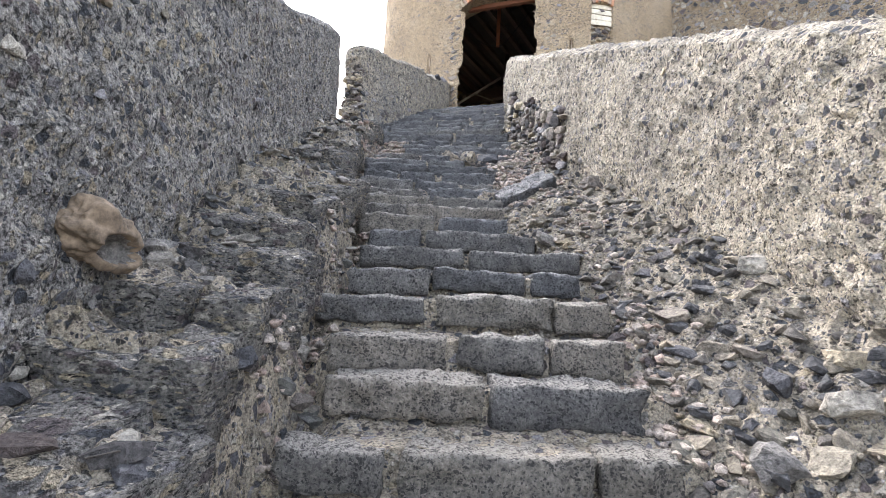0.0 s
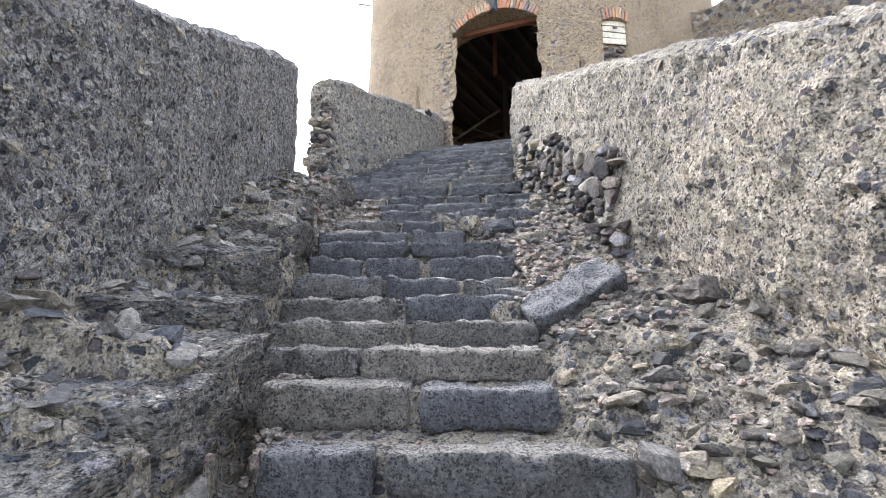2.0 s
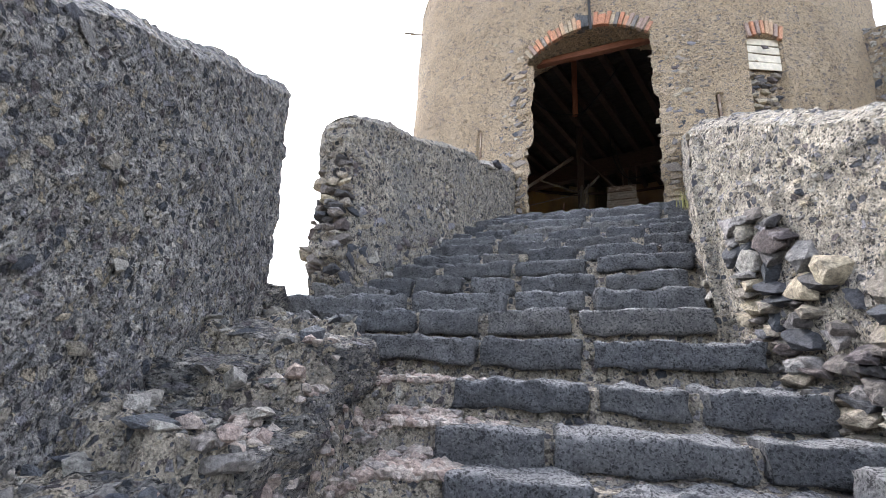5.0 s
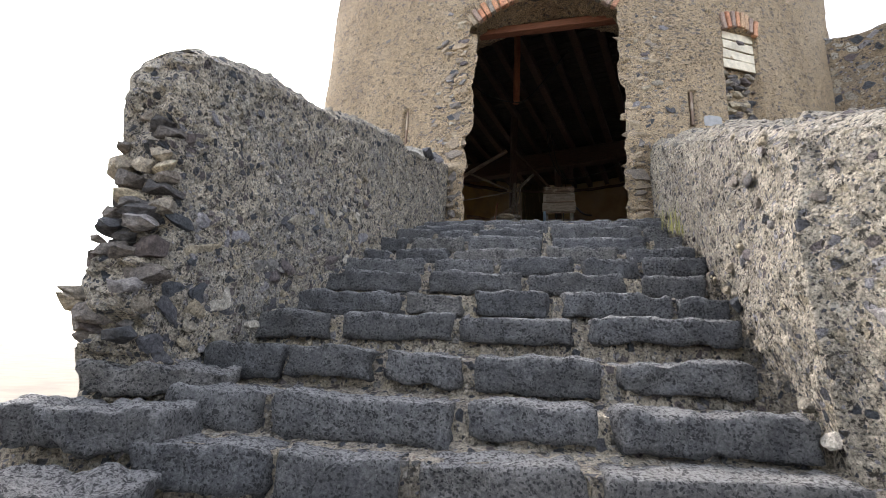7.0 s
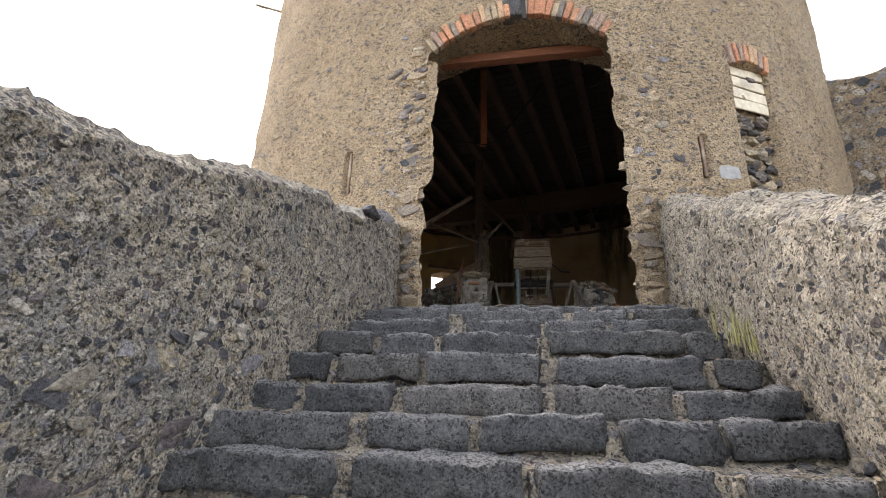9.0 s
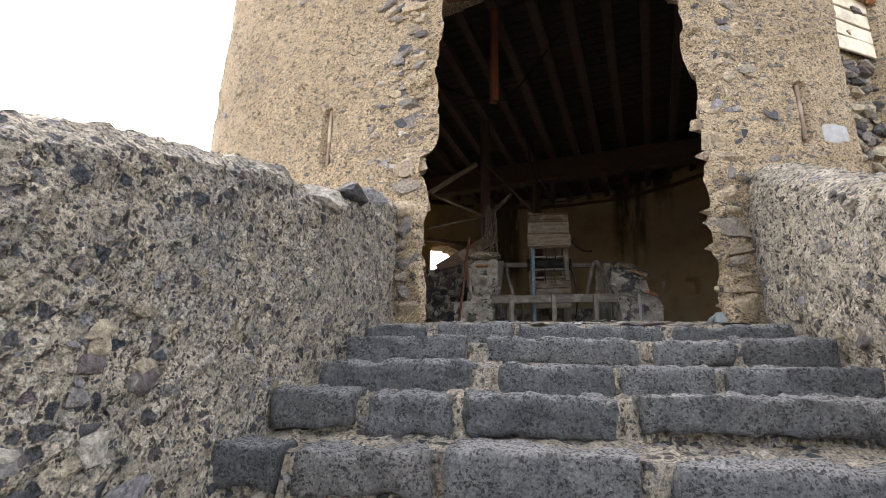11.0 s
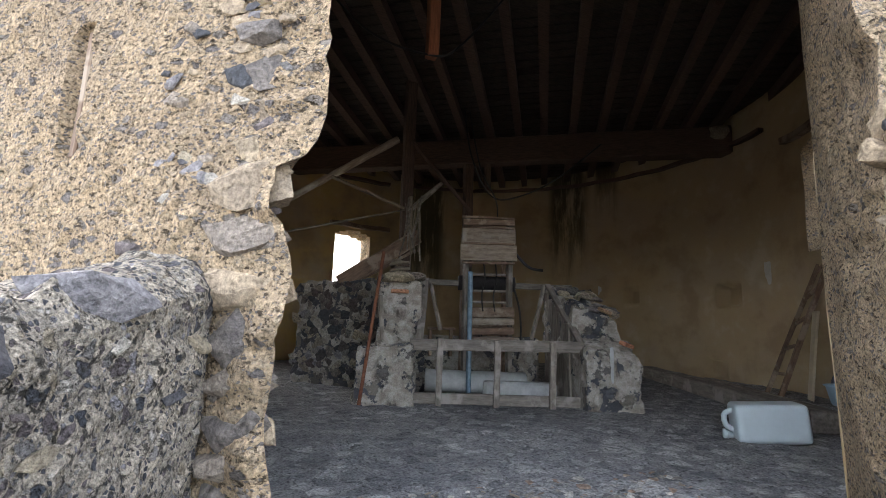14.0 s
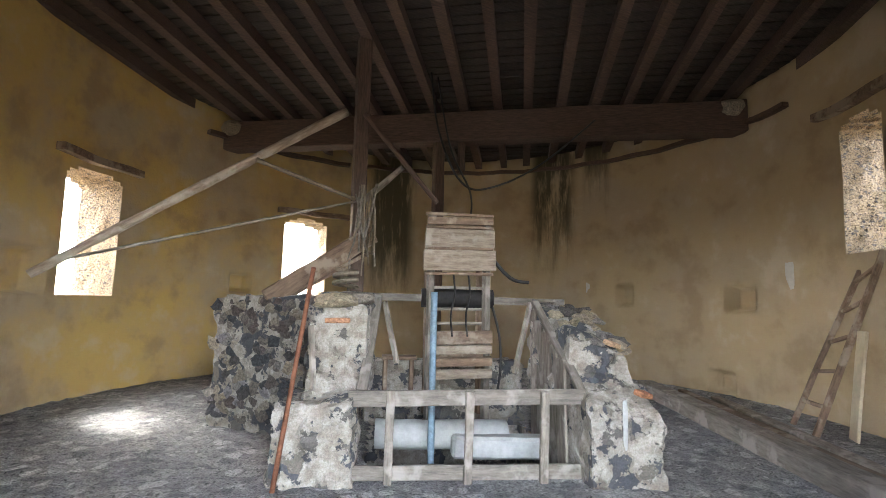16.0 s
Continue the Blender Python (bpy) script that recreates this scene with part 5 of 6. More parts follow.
# ---- doorway: brick arch, jamb stones, lintel, hanging strap ----
n_b = 30
for k in range(n_b):
    f = (k + 0.5) / n_b
    d = DOOR_L + 0.1 + (DOOR_R - DOOR_L - 0.2) * f
    zt = float(door_top(d))
    x = (d + 19.2) / 11.0
    slope = math.atan2(0.42 * 2 * x, 1.28)
    hgt = 0.27 + 0.05 * math.sin(k * 2.3)
    c, nn = on_tower(d, zt + hgt / 2 - 0.01, 0.0)
    q = nn.to_track_quat("Z", "Y").to_matrix().to_4x4()
    mat = M_basalt if k in (14, 15) else (M_jamb if (k * 7) % 11 in (0, 4, 6) else M_brick)
    part("brick", board(hgt, 0.082, 0.10, mat, 0.012, k, 0.012, "brick", 2), tower, Matrix.Translation(c) @ q @ Matrix.Rotation(math.pi / 2 + slope * -1.0, 4, "Z"))
rnd = random.Random(13)
for side, d0 in ((-1, DOOR_L - 0.9), (1, DOOR_R + 0.8)):
    z = 7.45
    while z < 11.0:
        h = rnd.uniform(0.10, 0.24)
        c, nn = on_tower(d0 + side * rnd.uniform(-0.3, 0.9), z + h / 2, 0.0 + (0.05 if z < 9.0 else 0.0))
        q = nn.to_track_quat("Z", "Y").to_matrix().to_4x4()
        part("stone", rnd.choice(rocks(M_jamb, 2)), tower, Matrix.Translation(c - nn * 0.03) @ q @ Matrix.Rotation(rnd.uniform(-.2, .2), 4, "Z") @ Matrix.Diagonal((rnd.uniform(0.22, 0.46), h * 1.2, 0.16, 1)))
        z += h * (0.95 if z < 9.2 else 2.2)
for k in range(300):
    side = rnd.random()
    if side < 0.45:
        d, z = DOOR_L - abs(rnd.gauss(0, 3.0)) - 0.5, rnd.uniform(7.8, 11.0)
    elif side < 0.8:
        d, z = DOOR_R + abs(rnd.gauss(0, 3.0)) + 0.5, rnd.uniform(8.2, 11.0)
    else:
        d, z = rnd.uniform(-60, 35), rnd.uniform(8.2, 13.5)
    if DOOR_L - 0.3 < d < DOOR_R + 0.3:
        continue
    s = 0.035 * (4.6 ** rnd.random())
    c, nn = on_tower(d, z, 0.0)
    q = nn.to_track_quat("Z", "Y").to_matrix().to_4x4()
    part("stone", rnd.choice(rocks(M_rock if rnd.random() < 0.45 else M_jamb, 1)), tower, Matrix.Translation(c + nn * 0.008) @ q @ Matrix.Rotation(rnd.uniform(-.5, .5), 4, "Z") @ Matrix.Diagonal((s * 1.6, s, s * 0.45, 1)))
ca, cn = on_tower(DOOR_L - 1.5, 11.38, -0.50)
cb, _ = on_tower(DOOR_R + 1.5, 11.38, -0.50)
thing("lintel", "red-brown timber lintel spanning the doorway", "lintel", along(ca, cb), board((cb - ca).length, 0.16, 0.14, timber("red lintel wood", (0.14, 0.055, 0.03), (0.30, 0.12, 0.07), (1.5, 12, 12)), 0.01, 5, 0.01, "lintel", 8))
c0, nn = on_tower(-18.4, 11.82, 0.06)
thing("hanging_strap", "dark flat iron strap hanging over the arch", "strap", along(c0 + Vector((0, 0, 0.42)), c0 + Vector((0.02, 0, -0.40))), board(0.82, 0.035, 0.05, M_black_iron, 0.006, 9, 0.006, "strap", 6))
c0, nn = on_tower(-19.6, 11.78, 0.01)
part("keystone", block(0.34, 0.16, 0.42, 77, M_basalt, "keystone", 0.02), tower, Matrix.Translation(c0 + Vector((0, 0, 0.16))) @ Matrix.Rotation(radians(-19), 4, "Z"))
# stakes in the render beside the slots
for d, z0, z1 in ((-41.2, 9.12, 9.85), (1.25, 9.10, 9.72), (20.7, 9.25, 9.72)):
    a, nn = on_tower(d, z0, 0.0 - 0.055)
    b, _ = on_tower(d, z1, 0.0 - 0.055)
    thing("wall_stake", "brown timber stake let into a slot of the tower wall", "timber", along(a, b), board(z1 - z0 - 0.04, 0.045, 0.05, M_brown_wood, 0.006, int(d), 0.008, "stake", 4), "stakes in the tower wall")
# grey cement patch low on the facade
for d, z, w, h in ((4.0, 9.2, 0.28, 0.18),):
    c, nn = on_tower(d, z, -0.005)
    q = nn.to_track_quat("Z", "Y").to_matrix().to_4x4()
    part("patch", rock_mesh(80 + int(d), plain("grey cement", (0.30, 0.30, 0.30), 0.9, 0, 0.3, 9.0), 0.12, 3, 0.4), tower, Matrix.Translation(c) @ q @ Matrix.Diagonal((w * 1.3, h * 1.3, 0.12, 1)))
# blocked window: white boards above loose infill, brick head
bw = thing("blocked_window", "small window closed with whitewashed boards over rubble infill", "window")
mid_d = (BLOCKED[0] + BLOCKED[1]) / 2
q_b = on_tower(mid_d, 10, 0)[1].to_track_quat("Z", "Y").to_matrix().to_4x4()
for k in range(4):
    c, nn = on_tower(mid_d, 10.93 - k * 0.185, -0.10)
    part("board", board(0.74, 0.165, 0.03, M_board_white, 0.008, k, 0.006), bw, Matrix.Translation(c) @ q_b @ Matrix.Rotation(rnd.uniform(-0.02, 0.02), 4, "Z"))
for k in range(70):
    c, nn = on_tower(mid_d + rnd.uniform(-2.9, 2.9), 8.7 + 1.55 * (k + rnd.random()) / 70, -0.13)
    s = rnd.uniform(0.09, 0.22)
    part("stone", rnd.choice(rocks(M_rock_dark if rnd.random() < 0.7 else M_rock_pale, 1)), bw, Matrix.Translation(c) @ q_b @ Matrix.Rotation(rnd.uniform(-.4, .4), 4, "Z") @ Matrix.Diagonal((s * 1.5, s * 0.8, s * 0.8, 1)))
for k in range(8):
    c, nn = on_tower(mid_d + (k - 3.5) * 0.80, 11.18 - 0.012 * (k - 3.5) ** 2 * 0.6, 0.0)
    part("brick", board(0.30, 0.078, 0.08, M_brick, 0.01, k + 40, 0.01, "brick", 2), bw, Matrix.Translation(c) @ q_b @ Matrix.Rotation(math.pi / 2 - (k - 3.5) * 0.05, 4, "Z"))
# rusty pipe end beyond the tower
thing("pipe", "short rusty red pipe leaning by the tower", "pipe", along((6.6, 14.55, 8.75), (6.75, 14.45, 9.55)), round_bar(0.85, 0.08, 0.08, M_rust, 3, 0.03))
# timber outrigger high on the tower's edge
ca, nn = on_tower(-72, 14.9, -0.2)
thing("outrigger_pole", "thin weathered pole jutting from the tower's side", "pole", along(ca, ca + Vector((-0.75, -0.05, 0.08))), round_bar(0.8, 0.035, 0.03, M_grey_wood, 5))
# broad capping stones on the upper left parapet by the tower
for (x, y, z, s, r) in ((-0.62, 13.95, 8.22, 0.34, 0.3), (-0.85, 13.6, 8.22, 0.30, 1.4), (-0.42, 14.35, 8.42, 0.32, 2.1), (-0.28, 14.75, 8.55, 0.3, 0.8)):
    part("stone", chip_mesh(90 + int(s * 50), M_rock, 22), wall_left2, Matrix.Translation((x - 0.1, y, z - 0.12)) @ Euler((0.1, 0.1, r)).to_matrix().to_4x4() @ Matrix.Diagonal((s * 1.2, s, s * 0.6, 1)))

# flat pale flags in the worn threshold
rnd = random.Random(41)
for k in range(64):
    x, y = rnd.uniform(0.15, 2.85), rnd.uniform(13.9, 15.4)
    s_ = float(along_stair(np.array([x]), np.array([y]))[0])
    if s_ < 14.42 or math.hypot(x - CX, y - CY) < 5.95 or x < 0.25 + 0.3 * (y - 14.4) or x > 2.55 + 0.2 * (y - 14.2):
        continue
    s = rnd.uniform(0.10, 0.26)
    part("flag", rnd.choice(rocks(M_rock_pale if rnd.random() < 0.7 else M_rock, 1)), stair, Matrix.Translation((x, y, float(bed(np.array([x]), np.array([y]), False)[0]) + 0.004)) @ Matrix.Rotation(rnd.uniform(0, 6), 4, "Z") @ Matrix.Diagonal((s * 1.5, s, 0.035, 1)))

# ---- windows inside: timber heads ----
for name, d0, d1, z, in (("a", -129.5, -113.5, 11.12), ("b", -178.5, -160.5, 11.02), ("c", 54.0, 68.5, 11.82)):
    ring = ring_bar("window_head", d0, d1, z, z + 0.02, 5.62, 5.85, 0.12, M_brown_wood)
    thing("window_head", "rough brown timber lintel over a deep window", "lintel", None, ring, "window lintels")
for d, z, w, h in ((-142.5, 9.46, 0.22, 0.42), (119.2, 9.4, 0.16, 0.34), (75.7, 9.55, 0.2, 0.5)):
    a = radians(d)
    c = Vector((CX + 5.76 * math.sin(a), CY - 5.76 * math.cos(a), z))
    q = Vector((-math.sin(a), math.cos(a), 0)).to_track_quat("Z", "Y").to_matrix().to_4x4()
    part("bare_patch", rock_mesh(100 + int(d), M_paper, 0.1, 3, 0.4), tower_in, Matrix.Translation(c) @ q @ Matrix.Diagonal((w, h, 0.2, 1)))

# ---- the well: side walls, round rubble wall, pit ----
def rubble(name, label, corners, z0, tops, mat, amp=0.05, size=0.14, step=0.05, round_=0.0):
    """A solid rubble block on a four-cornered plan (front left, front right, back right, back left), its top height by corner."""
    c = np.array(corners, float)
    def at(s, t):
        return (c[0] * (1 - s)[..., None] + c[1] * s[..., None]) * (1 - t)[..., None] + (c[3] * (1 - s)[..., None] + c[2] * s[..., None]) * t[..., None]
    la, lb = np.linalg.norm(c[1] - c[0]), np.linalg.norm(c[3] - c[0])
    na, nb = max(5, int(la / step)), max(5, int(lb / step))
    zt = max(tops)
    nz = max(5, int((zt - z0) / step))
    vs, fs = [], []
    n0 = 0
    mid3 = np.array([*c.mean(0), (z0 + zt) / 2])
    def sheet(s, t, h):
        nonlocal n0
        xy = at(s, t)
        top = (tops[0] * (1 - s) + tops[1] * s) * (1 - t) + (tops[3] * (1 - s) + tops[2] * s) * t
        z = z0 + (top - z0) * h
        P = np.concatenate([xy, z[..., None]], -1)
        side = np.minimum(np.minimum(s, 1 - s) * la, np.minimum(t, 1 - t) * lb)
        d = P - mid3
        d[..., 2] *= 0.5
        d /= np.linalg.norm(d, axis=-1, keepdims=True)
        if round_:
            lip = np.clip(1 - (top - z) / round_, 0, 1) * np.clip(1 - side / round_, 0, 1)
            P = P - d * (lip ** 2 * round_ * 0.45)[..., None]
        P = P + d * (amp * fbm(P * 2.1, 3) + stony(P, size, 0.09) + 0.012 * fbm(P * 12, 2))[..., None]
        vs.append(P.reshape(-1, 3))
        fs.append(grid_faces(P.shape[0], P.shape[1]) + n0)
        n0 += P.shape[0] * P.shape[1]
    S = lambda n: np.linspace(0, 1, n + 1)
    a, h = np.meshgrid(S(na), S(nz), indexing="ij")
    sheet(a, a * 0, h); sheet(a, a * 0 + 1, h)
    b, h = np.meshgrid(S(nb), S(nz), indexing="ij")
    sheet(b * 0, b, h); sheet(b * 0 + 1, b, h)
    a, b = np.meshgrid(S(na), S(nb), indexing="ij")
    sheet(a, b, a * 0 + 1)
    return mesh_of(name, np.concatenate(vs), np.concatenate(fs), mat)


def uv(*pts):
    return [tuple(loc(u, v, 0)[:2]) for u, v in pts]


Z0 = FLOOR - 0.05
well = thing("well_wall", "whitewashed rubble side wall of the well with flaking plaster", "wall", None, rubble("well_left_low", "", uv((-0.72, -0.10), (-0.02, -0.12), (-0.02, 0.5), (-0.62, 0.5)), Z0, (8.08, 8.12, 8.14, 8.1), M_well, 0.03, 0.16, 0.04, 0.06), "well side walls")
part("upper_course", rubble("upper_course", "", uv((-0.50, 0.38), (0.06, 0.34), (0.10, 1.5), (-0.55, 1.5)), 8.0, (8.95, 8.95, 9.1, 9.1), M_well, 0.03, 0.18, 0.04, 0.12), well)
for (u, v, z, s) in ((-0.25, 0.36, 9.0, 0.42), (-0.05, 0.5, 9.02, 0.34), (-0.4, 0.45, 8.98, 0.3)):
    part("stone", rock_mesh(int(s * 100), M_rock_pale, 0.7, 3), well, Matrix.Translation(loc(u, v, z)) @ Matrix.Diagonal((s * 1.2, s, s * 0.6, 1)))
part("brick", board(0.24, 0.10, 0.05, M_brick, 0.008, 3, 0.01, "brick", 2), well, Matrix.Translation(loc(-0.22, 0.32, 8.80)) @ Matrix.Rotation(math.atan2(U[1], U[0]), 4, "Z"))
wr = thing("well_wall", "rounded rubble side wall of the well streaked with white lime", "wall", None, rubble("well_right_low", "", uv((2.10, -0.28), (2.72, -0.34), (2.8, 0.55), (2.12, 0.5)), Z0, (8.10, 8.06, 8.4, 8.5), M_well, 0.04, 0.16, 0.04, 0.10), "well side walls")
part("upper_course", rubble("upper_course", "", uv((2.08, 0.22), (2.68, 0.1), (2.75, 1.5), (2.05, 1.5)), 8.0, (8.75, 8.50, 8.95, 9.08), M_well, 0.05, 0.18, 0.04, 0.22), wr)
rnd = random.Random(17)
for k in range(26):
    u, v = rnd.uniform(2.14, 2.7), rnd.uniform(0.1, 1.4)
    z = 8.55 + 0.38 * min(1, v / 1.0) + rnd.uniform(-0.05, 0.05) - 0.25 * max(0, u - 2.45)
    s = rnd.uniform(0.1, 0.26)
    part("stone", rnd.choice(rocks(M_rock_pale, 2)), wr, Matrix.Translation(loc(u, v, z)) @ Euler((rnd.uniform(-.4, .4), rnd.uniform(-.4, .4), rnd.uniform(0, 6))).to_matrix().to_4x4() @ Matrix.Diagonal((s * 1.4, s, s * 0.6, 1)))
for u, v, z in ((2.5, 0.16, 8.62), (2.62, -0.2, 8.2)):
    part("brick", board(0.22, 0.10, 0.05, M_brick, 0.01, 8, 0.01, "brick", 2), wr, Matrix.Translation(loc(u, v, z)) @ Euler((0.3, 0.2, 0.4)).to_matrix().to_4x4())
# lime run down the front
part("lime_run", rock_mesh(131, M_white_paint, 0.2, 3, 0.5), wr, Matrix.Translation(loc(2.38, -0.325, 7.95)) @ Vector((V[0] * -1, V[1] * -1, 0)).to_track_quat("Z", "Y").to_matrix().to_4x4() @ Matrix.Diagonal((0.05, 0.5, 0.12, 1)))
wa = thing("rubble_wall", "chest-high wall of black and grey field stones in lime", "wall", None, rubble("rubble_wall", "", [(0.60, 21.40), (1.62, 20.42), (2.05, 20.95), (1.05, 21.95)], Z0, (9.0, 9.05, 9.05, 9.0), M_well, 0.03, 0.15, 0.04, 0.05))
rnd = random.Random(19)
fa, fb_ = Vector((0.60, 21.40, 0)), Vector((1.62, 20.42, 0))
fn = Vector(((fb_ - fa).y, -(fb_ - fa).x, 0)).normalized()
for k in range(150):
    t, z = rnd.random(), rnd.uniform(7.55, 8.98)
    c = fa.lerp(fb_, t) + Vector((0, 0, z)) + fn * 0.015
    s = rnd.uniform(0.07, 0.20)
    q = fn.to_track_quat("Z", "Y").to_matrix().to_4x4()
    part("stone", rnd.choice(rocks(M_rock_dark if rnd.random() < (0.75 if z > 8.5 else 0.4) else M_rock, 2)), wa, Matrix.Translation(c) @ q @ Matrix.Rotation(rnd.uniform(-.8, .8), 4, "Z") @ Matrix.Diagonal((s * 1.3, s, s * 0.45, 1)))
# dark pit lining
bm = bmesh.new()
a, b, c, d = [Vector((*p, 0)) for p in uv((0.0, -0.02), (2.1, -0.02), (2.1, 2.3), (0.0, 2.3))]
for p, q in ((a, b), (b, c), (c, d), (d, a)):
    v = [bm.verts.new(p + Vector((0, 0, FLOOR - 0.03))), bm.verts.new(q + Vector((0, 0, FLOOR - 0.03))), bm.verts.new(q + Vector((0, 0, FLOOR - 3.2))), bm.verts.new(p + Vector((0, 0, FLOOR - 3.2)))]
    bm.faces.new(v)
v = [bm.verts.new(p + Vector((0, 0, FLOOR - 3.15))) for p in (a, b, c, d)]
bm.faces.new(v)
thing("well_pit", "dark stone-lined well shaft below the floor", "well", None, from_bm("well_pit", bm, M_well), kind="structure")
# back wall of the well
thing("well_wall", "low rubble wall closing the back of the well", "wall", None, rubble("well_back", "", uv((0.0, 2.15), (2.1, 2.15), (2.1, 2.6), (0.0, 2.6)), Z0, (8.2, 8.2, 8.2, 8.2), M_well, 0.04, 0.16, 0.06, 0.06), "well side walls")


# ---- fence in front of the well ----
def stick(parent, name, a, b, w, h, mat, seed=0, roll=0.0, rough=0.006, label=""):
    a, b = Vector(a), Vector(b)
    return part(name, board((b - a).length, w, h, mat, rough, seed, 0.006, name), parent, along(a, b, roll), label)


fence = thing("wooden_fence", "low fence of weathered grey boards before the well", "fence")
stick(fence, "top_rail", loc(-0.06, -0.03, 8.13), loc(2.14, -0.03, 8.15), 0.045, 0.14, M_grey_wood, 1)
stick(fence, "bottom_rail", loc(-0.05, -0.02, 7.49), loc(2.12, -0.02, 7.47), 0.045, 0.13, M_grey_wood, 2)
for k, (u, top) in enumerate(((0.31, 8.21), (1.02, 8.2), (1.72, 8.2))):
    stick(fence, "post", loc(u, -0.08, FLOOR - 0.02), loc(u + 0.01, -0.08, top), 0.05, 0.075, M_grey_wood, 3 + k)

# ---- bucket-chain lift ----
lift = thing("bucket_lift", "old timber bucket-chain frame with pale slatted buckets", "water lift")
VL = 1.23
for k, (z, h, w) in enumerate(((9.98, 0.09, 0.80), (9.78, 0.22, 0.84), (9.50, 0.25, 0.88))):
    stick(lift, "slat", loc(1.10 - w / 2, VL - 0.02, z), loc(1.10 + w / 2, VL - 0.02, z + 0.012 * (-1) ** k), 0.05, h, M_pale_wood if k else M_brown_wood, 20 + k)
for k, z in enumerate((10.06, 9.90, 9.645, 9.345)):
    stick(lift, "crossbar", loc(0.68, VL - 0.05, z), loc(1.50, VL - 0.05, z), 0.04, 0.035, M_brown_wood, 30 + k)
for k, u in enumerate((0.76, 1.44)):
    stick(lift, "upright", loc(u, VL + 0.06, 7.6), loc(u, VL + 0.06, 10.08), 0.09, 0.075, M_grey_wood, 34 + k)
    stick(lift, "rear_upright", loc(u, VL + 0.5, 7.6), loc(u, VL + 0.5, 9.9), 0.09, 0.07, M_brown_wood, 37 + k)
for k in range(4):
    stick(lift, "bucket_slat", loc(0.78, VL - 0.02, 8.58 - 0.14 * k), loc(1.50, VL - 0.03, 8.60 - 0.14 * k), 0.06, 0.15 if k == 0 else 0.10, M_pale_wood if k % 2 else M_brown_wood, 40 + k, 8 * k)
part("bucket", board(0.66, 0.30, 0.34, M_brown_wood, 0.02, 47, 0.02, "bucket", 4), lift, Matrix.Translation(loc(1.12, VL + 0.2, 8.42)) @ Matrix.Rotation(math.atan2(U[1], U[0]), 4, "Z"))
for k, z in enumerate((8.92, 9.18, 8.75)):
    stick(lift, "rung", loc(0.80, VL + 0.1, z), loc(1.46, VL + 0.1, z), 0.04, 0.035, M_grey_wood, 50 + k)
for k, u in enumerate((1.02, 1.20)):
    part("chain", cable_mesh([loc(u, VL - 0.05, 9.35), loc(u + 0.02, VL - 0.06, 9.1), loc(u - 0.02, VL - 0.04, 8.85), loc(u, VL - 0.05, 8.6)], 0.012, M_black_iron, "chain"), lift)
part("roller", round_bar(0.9, 0.12, 0.12, M_black_iron, 4, 0.05, "roller"), lift, along(loc(0.68, VL + 0.28, 9.05), loc(1.55, VL + 0.28, 9.05)))
# axle beam behind the buckets and the side beam ends
stick(lift, "axle_beam", loc(-0.25, VL + 0.30, 9.06), loc(2.5, VL + 0.30, 9.02), 0.10, 0.09, M_grey_wood, 55)
# crank handle of black hose
part("hose", cable_mesh([loc(1.52, VL, 9.52), loc(1.66, VL - 0.02, 9.36), loc(1.78, VL - 0.03, 9.28), loc(1.95, VL - 0.02, 9.26)], 0.024, M_cable, "hose"), lift)
part("hose", cable_mesh([loc(1.50, VL - 0.05, 8.95), loc(1.58, VL - 0.08, 8.6), loc(1.60, VL - 0.05, 8.2), loc(1.56, VL, 7.9)], 0.016, M_cable, "hose"), lift)

# posts that carry the gear, up to the great beam
for (x, y, w, z0, z1, lab) in ((2.42, 21.5, 0.20, FLOOR - 0.02, 13.05, "square dark red-brown gear shaft post"), (4.43, 23.3, 0.2, FLOOR - 0.02, 12.5, "dark upright post under the great beam"), (4.82, 23.05, 0.13, 11.6, 12.5, "short dark post hanging from the beam")):
    a = Vector((x, y, z0))
    thing("gear_post", lab, "post", along(a, a + Vector((0, 0, z1 - z0))), board(z1 - z0, w, w, M_red_wood, 0.012, int(x * 10), 0.015, "post", 12))
thing("sweep_pole", "long pale tapered sweep pole of the animal gear", "pole", along((2.12, 21.22, 11.70), (-1.05, 20.46, 9.19)), round_bar(4.12, 0.062, 0.045, M_pale_wood, 3, 0.14, "pole", 12, 24))
thing("tie_rod", "thin weathered rod tying the sweep pole to the shaft", "rod", along((-0.90, 20.52, 9.33), (2.32, 21.3, 10.42)), round_bar(3.5, 0.018, 0.018, M_grey_wood, 7, 0.2, "rod", 8, 16))
thing("bound_rope", "frayed rope wound thickly from pole to shaft", "rope", along((0.95, 20.88, 10.74), (2.32, 21.3, 10.45)), round_bar(1.45, 0.03, 0.028, M_rope, 9, 0.35, "rope", 9, 60))
thing("brace_pole", "short weathered brace pole by the shaft", "pole", along((2.42, 21.3, 10.42), (2.92, 21.0, 10.92)), round_bar(0.8, 0.05, 0.04, M_grey_wood, 11))
thing("brace_pole", "dark brace between shaft and lift", "pole", along((2.4, 21.2, 11.7), (3.35, 20.7, 10.4)), round_bar(1.7, 0.04, 0.035, M_red_wood, 12))
thing("leaning_plank", "broad brown plank leaning on the rubble wall", "plank", along((1.18, 20.80, 8.98), (2.62, 21.35, 9.98)), board(1.84, 0.05, 0.26, M_brown_wood, 0.012, 13, 0.012, "plank", 10))
thing("leaning_plank", "thin dark lath lying under the broad plank", "plank", along((1.5, 20.95, 9.05), (2.6, 21.4, 9.72)), board(1.35, 0.03, 0.05, M_brown_wood, 0.01, 14, 0.006, "plank", 6))
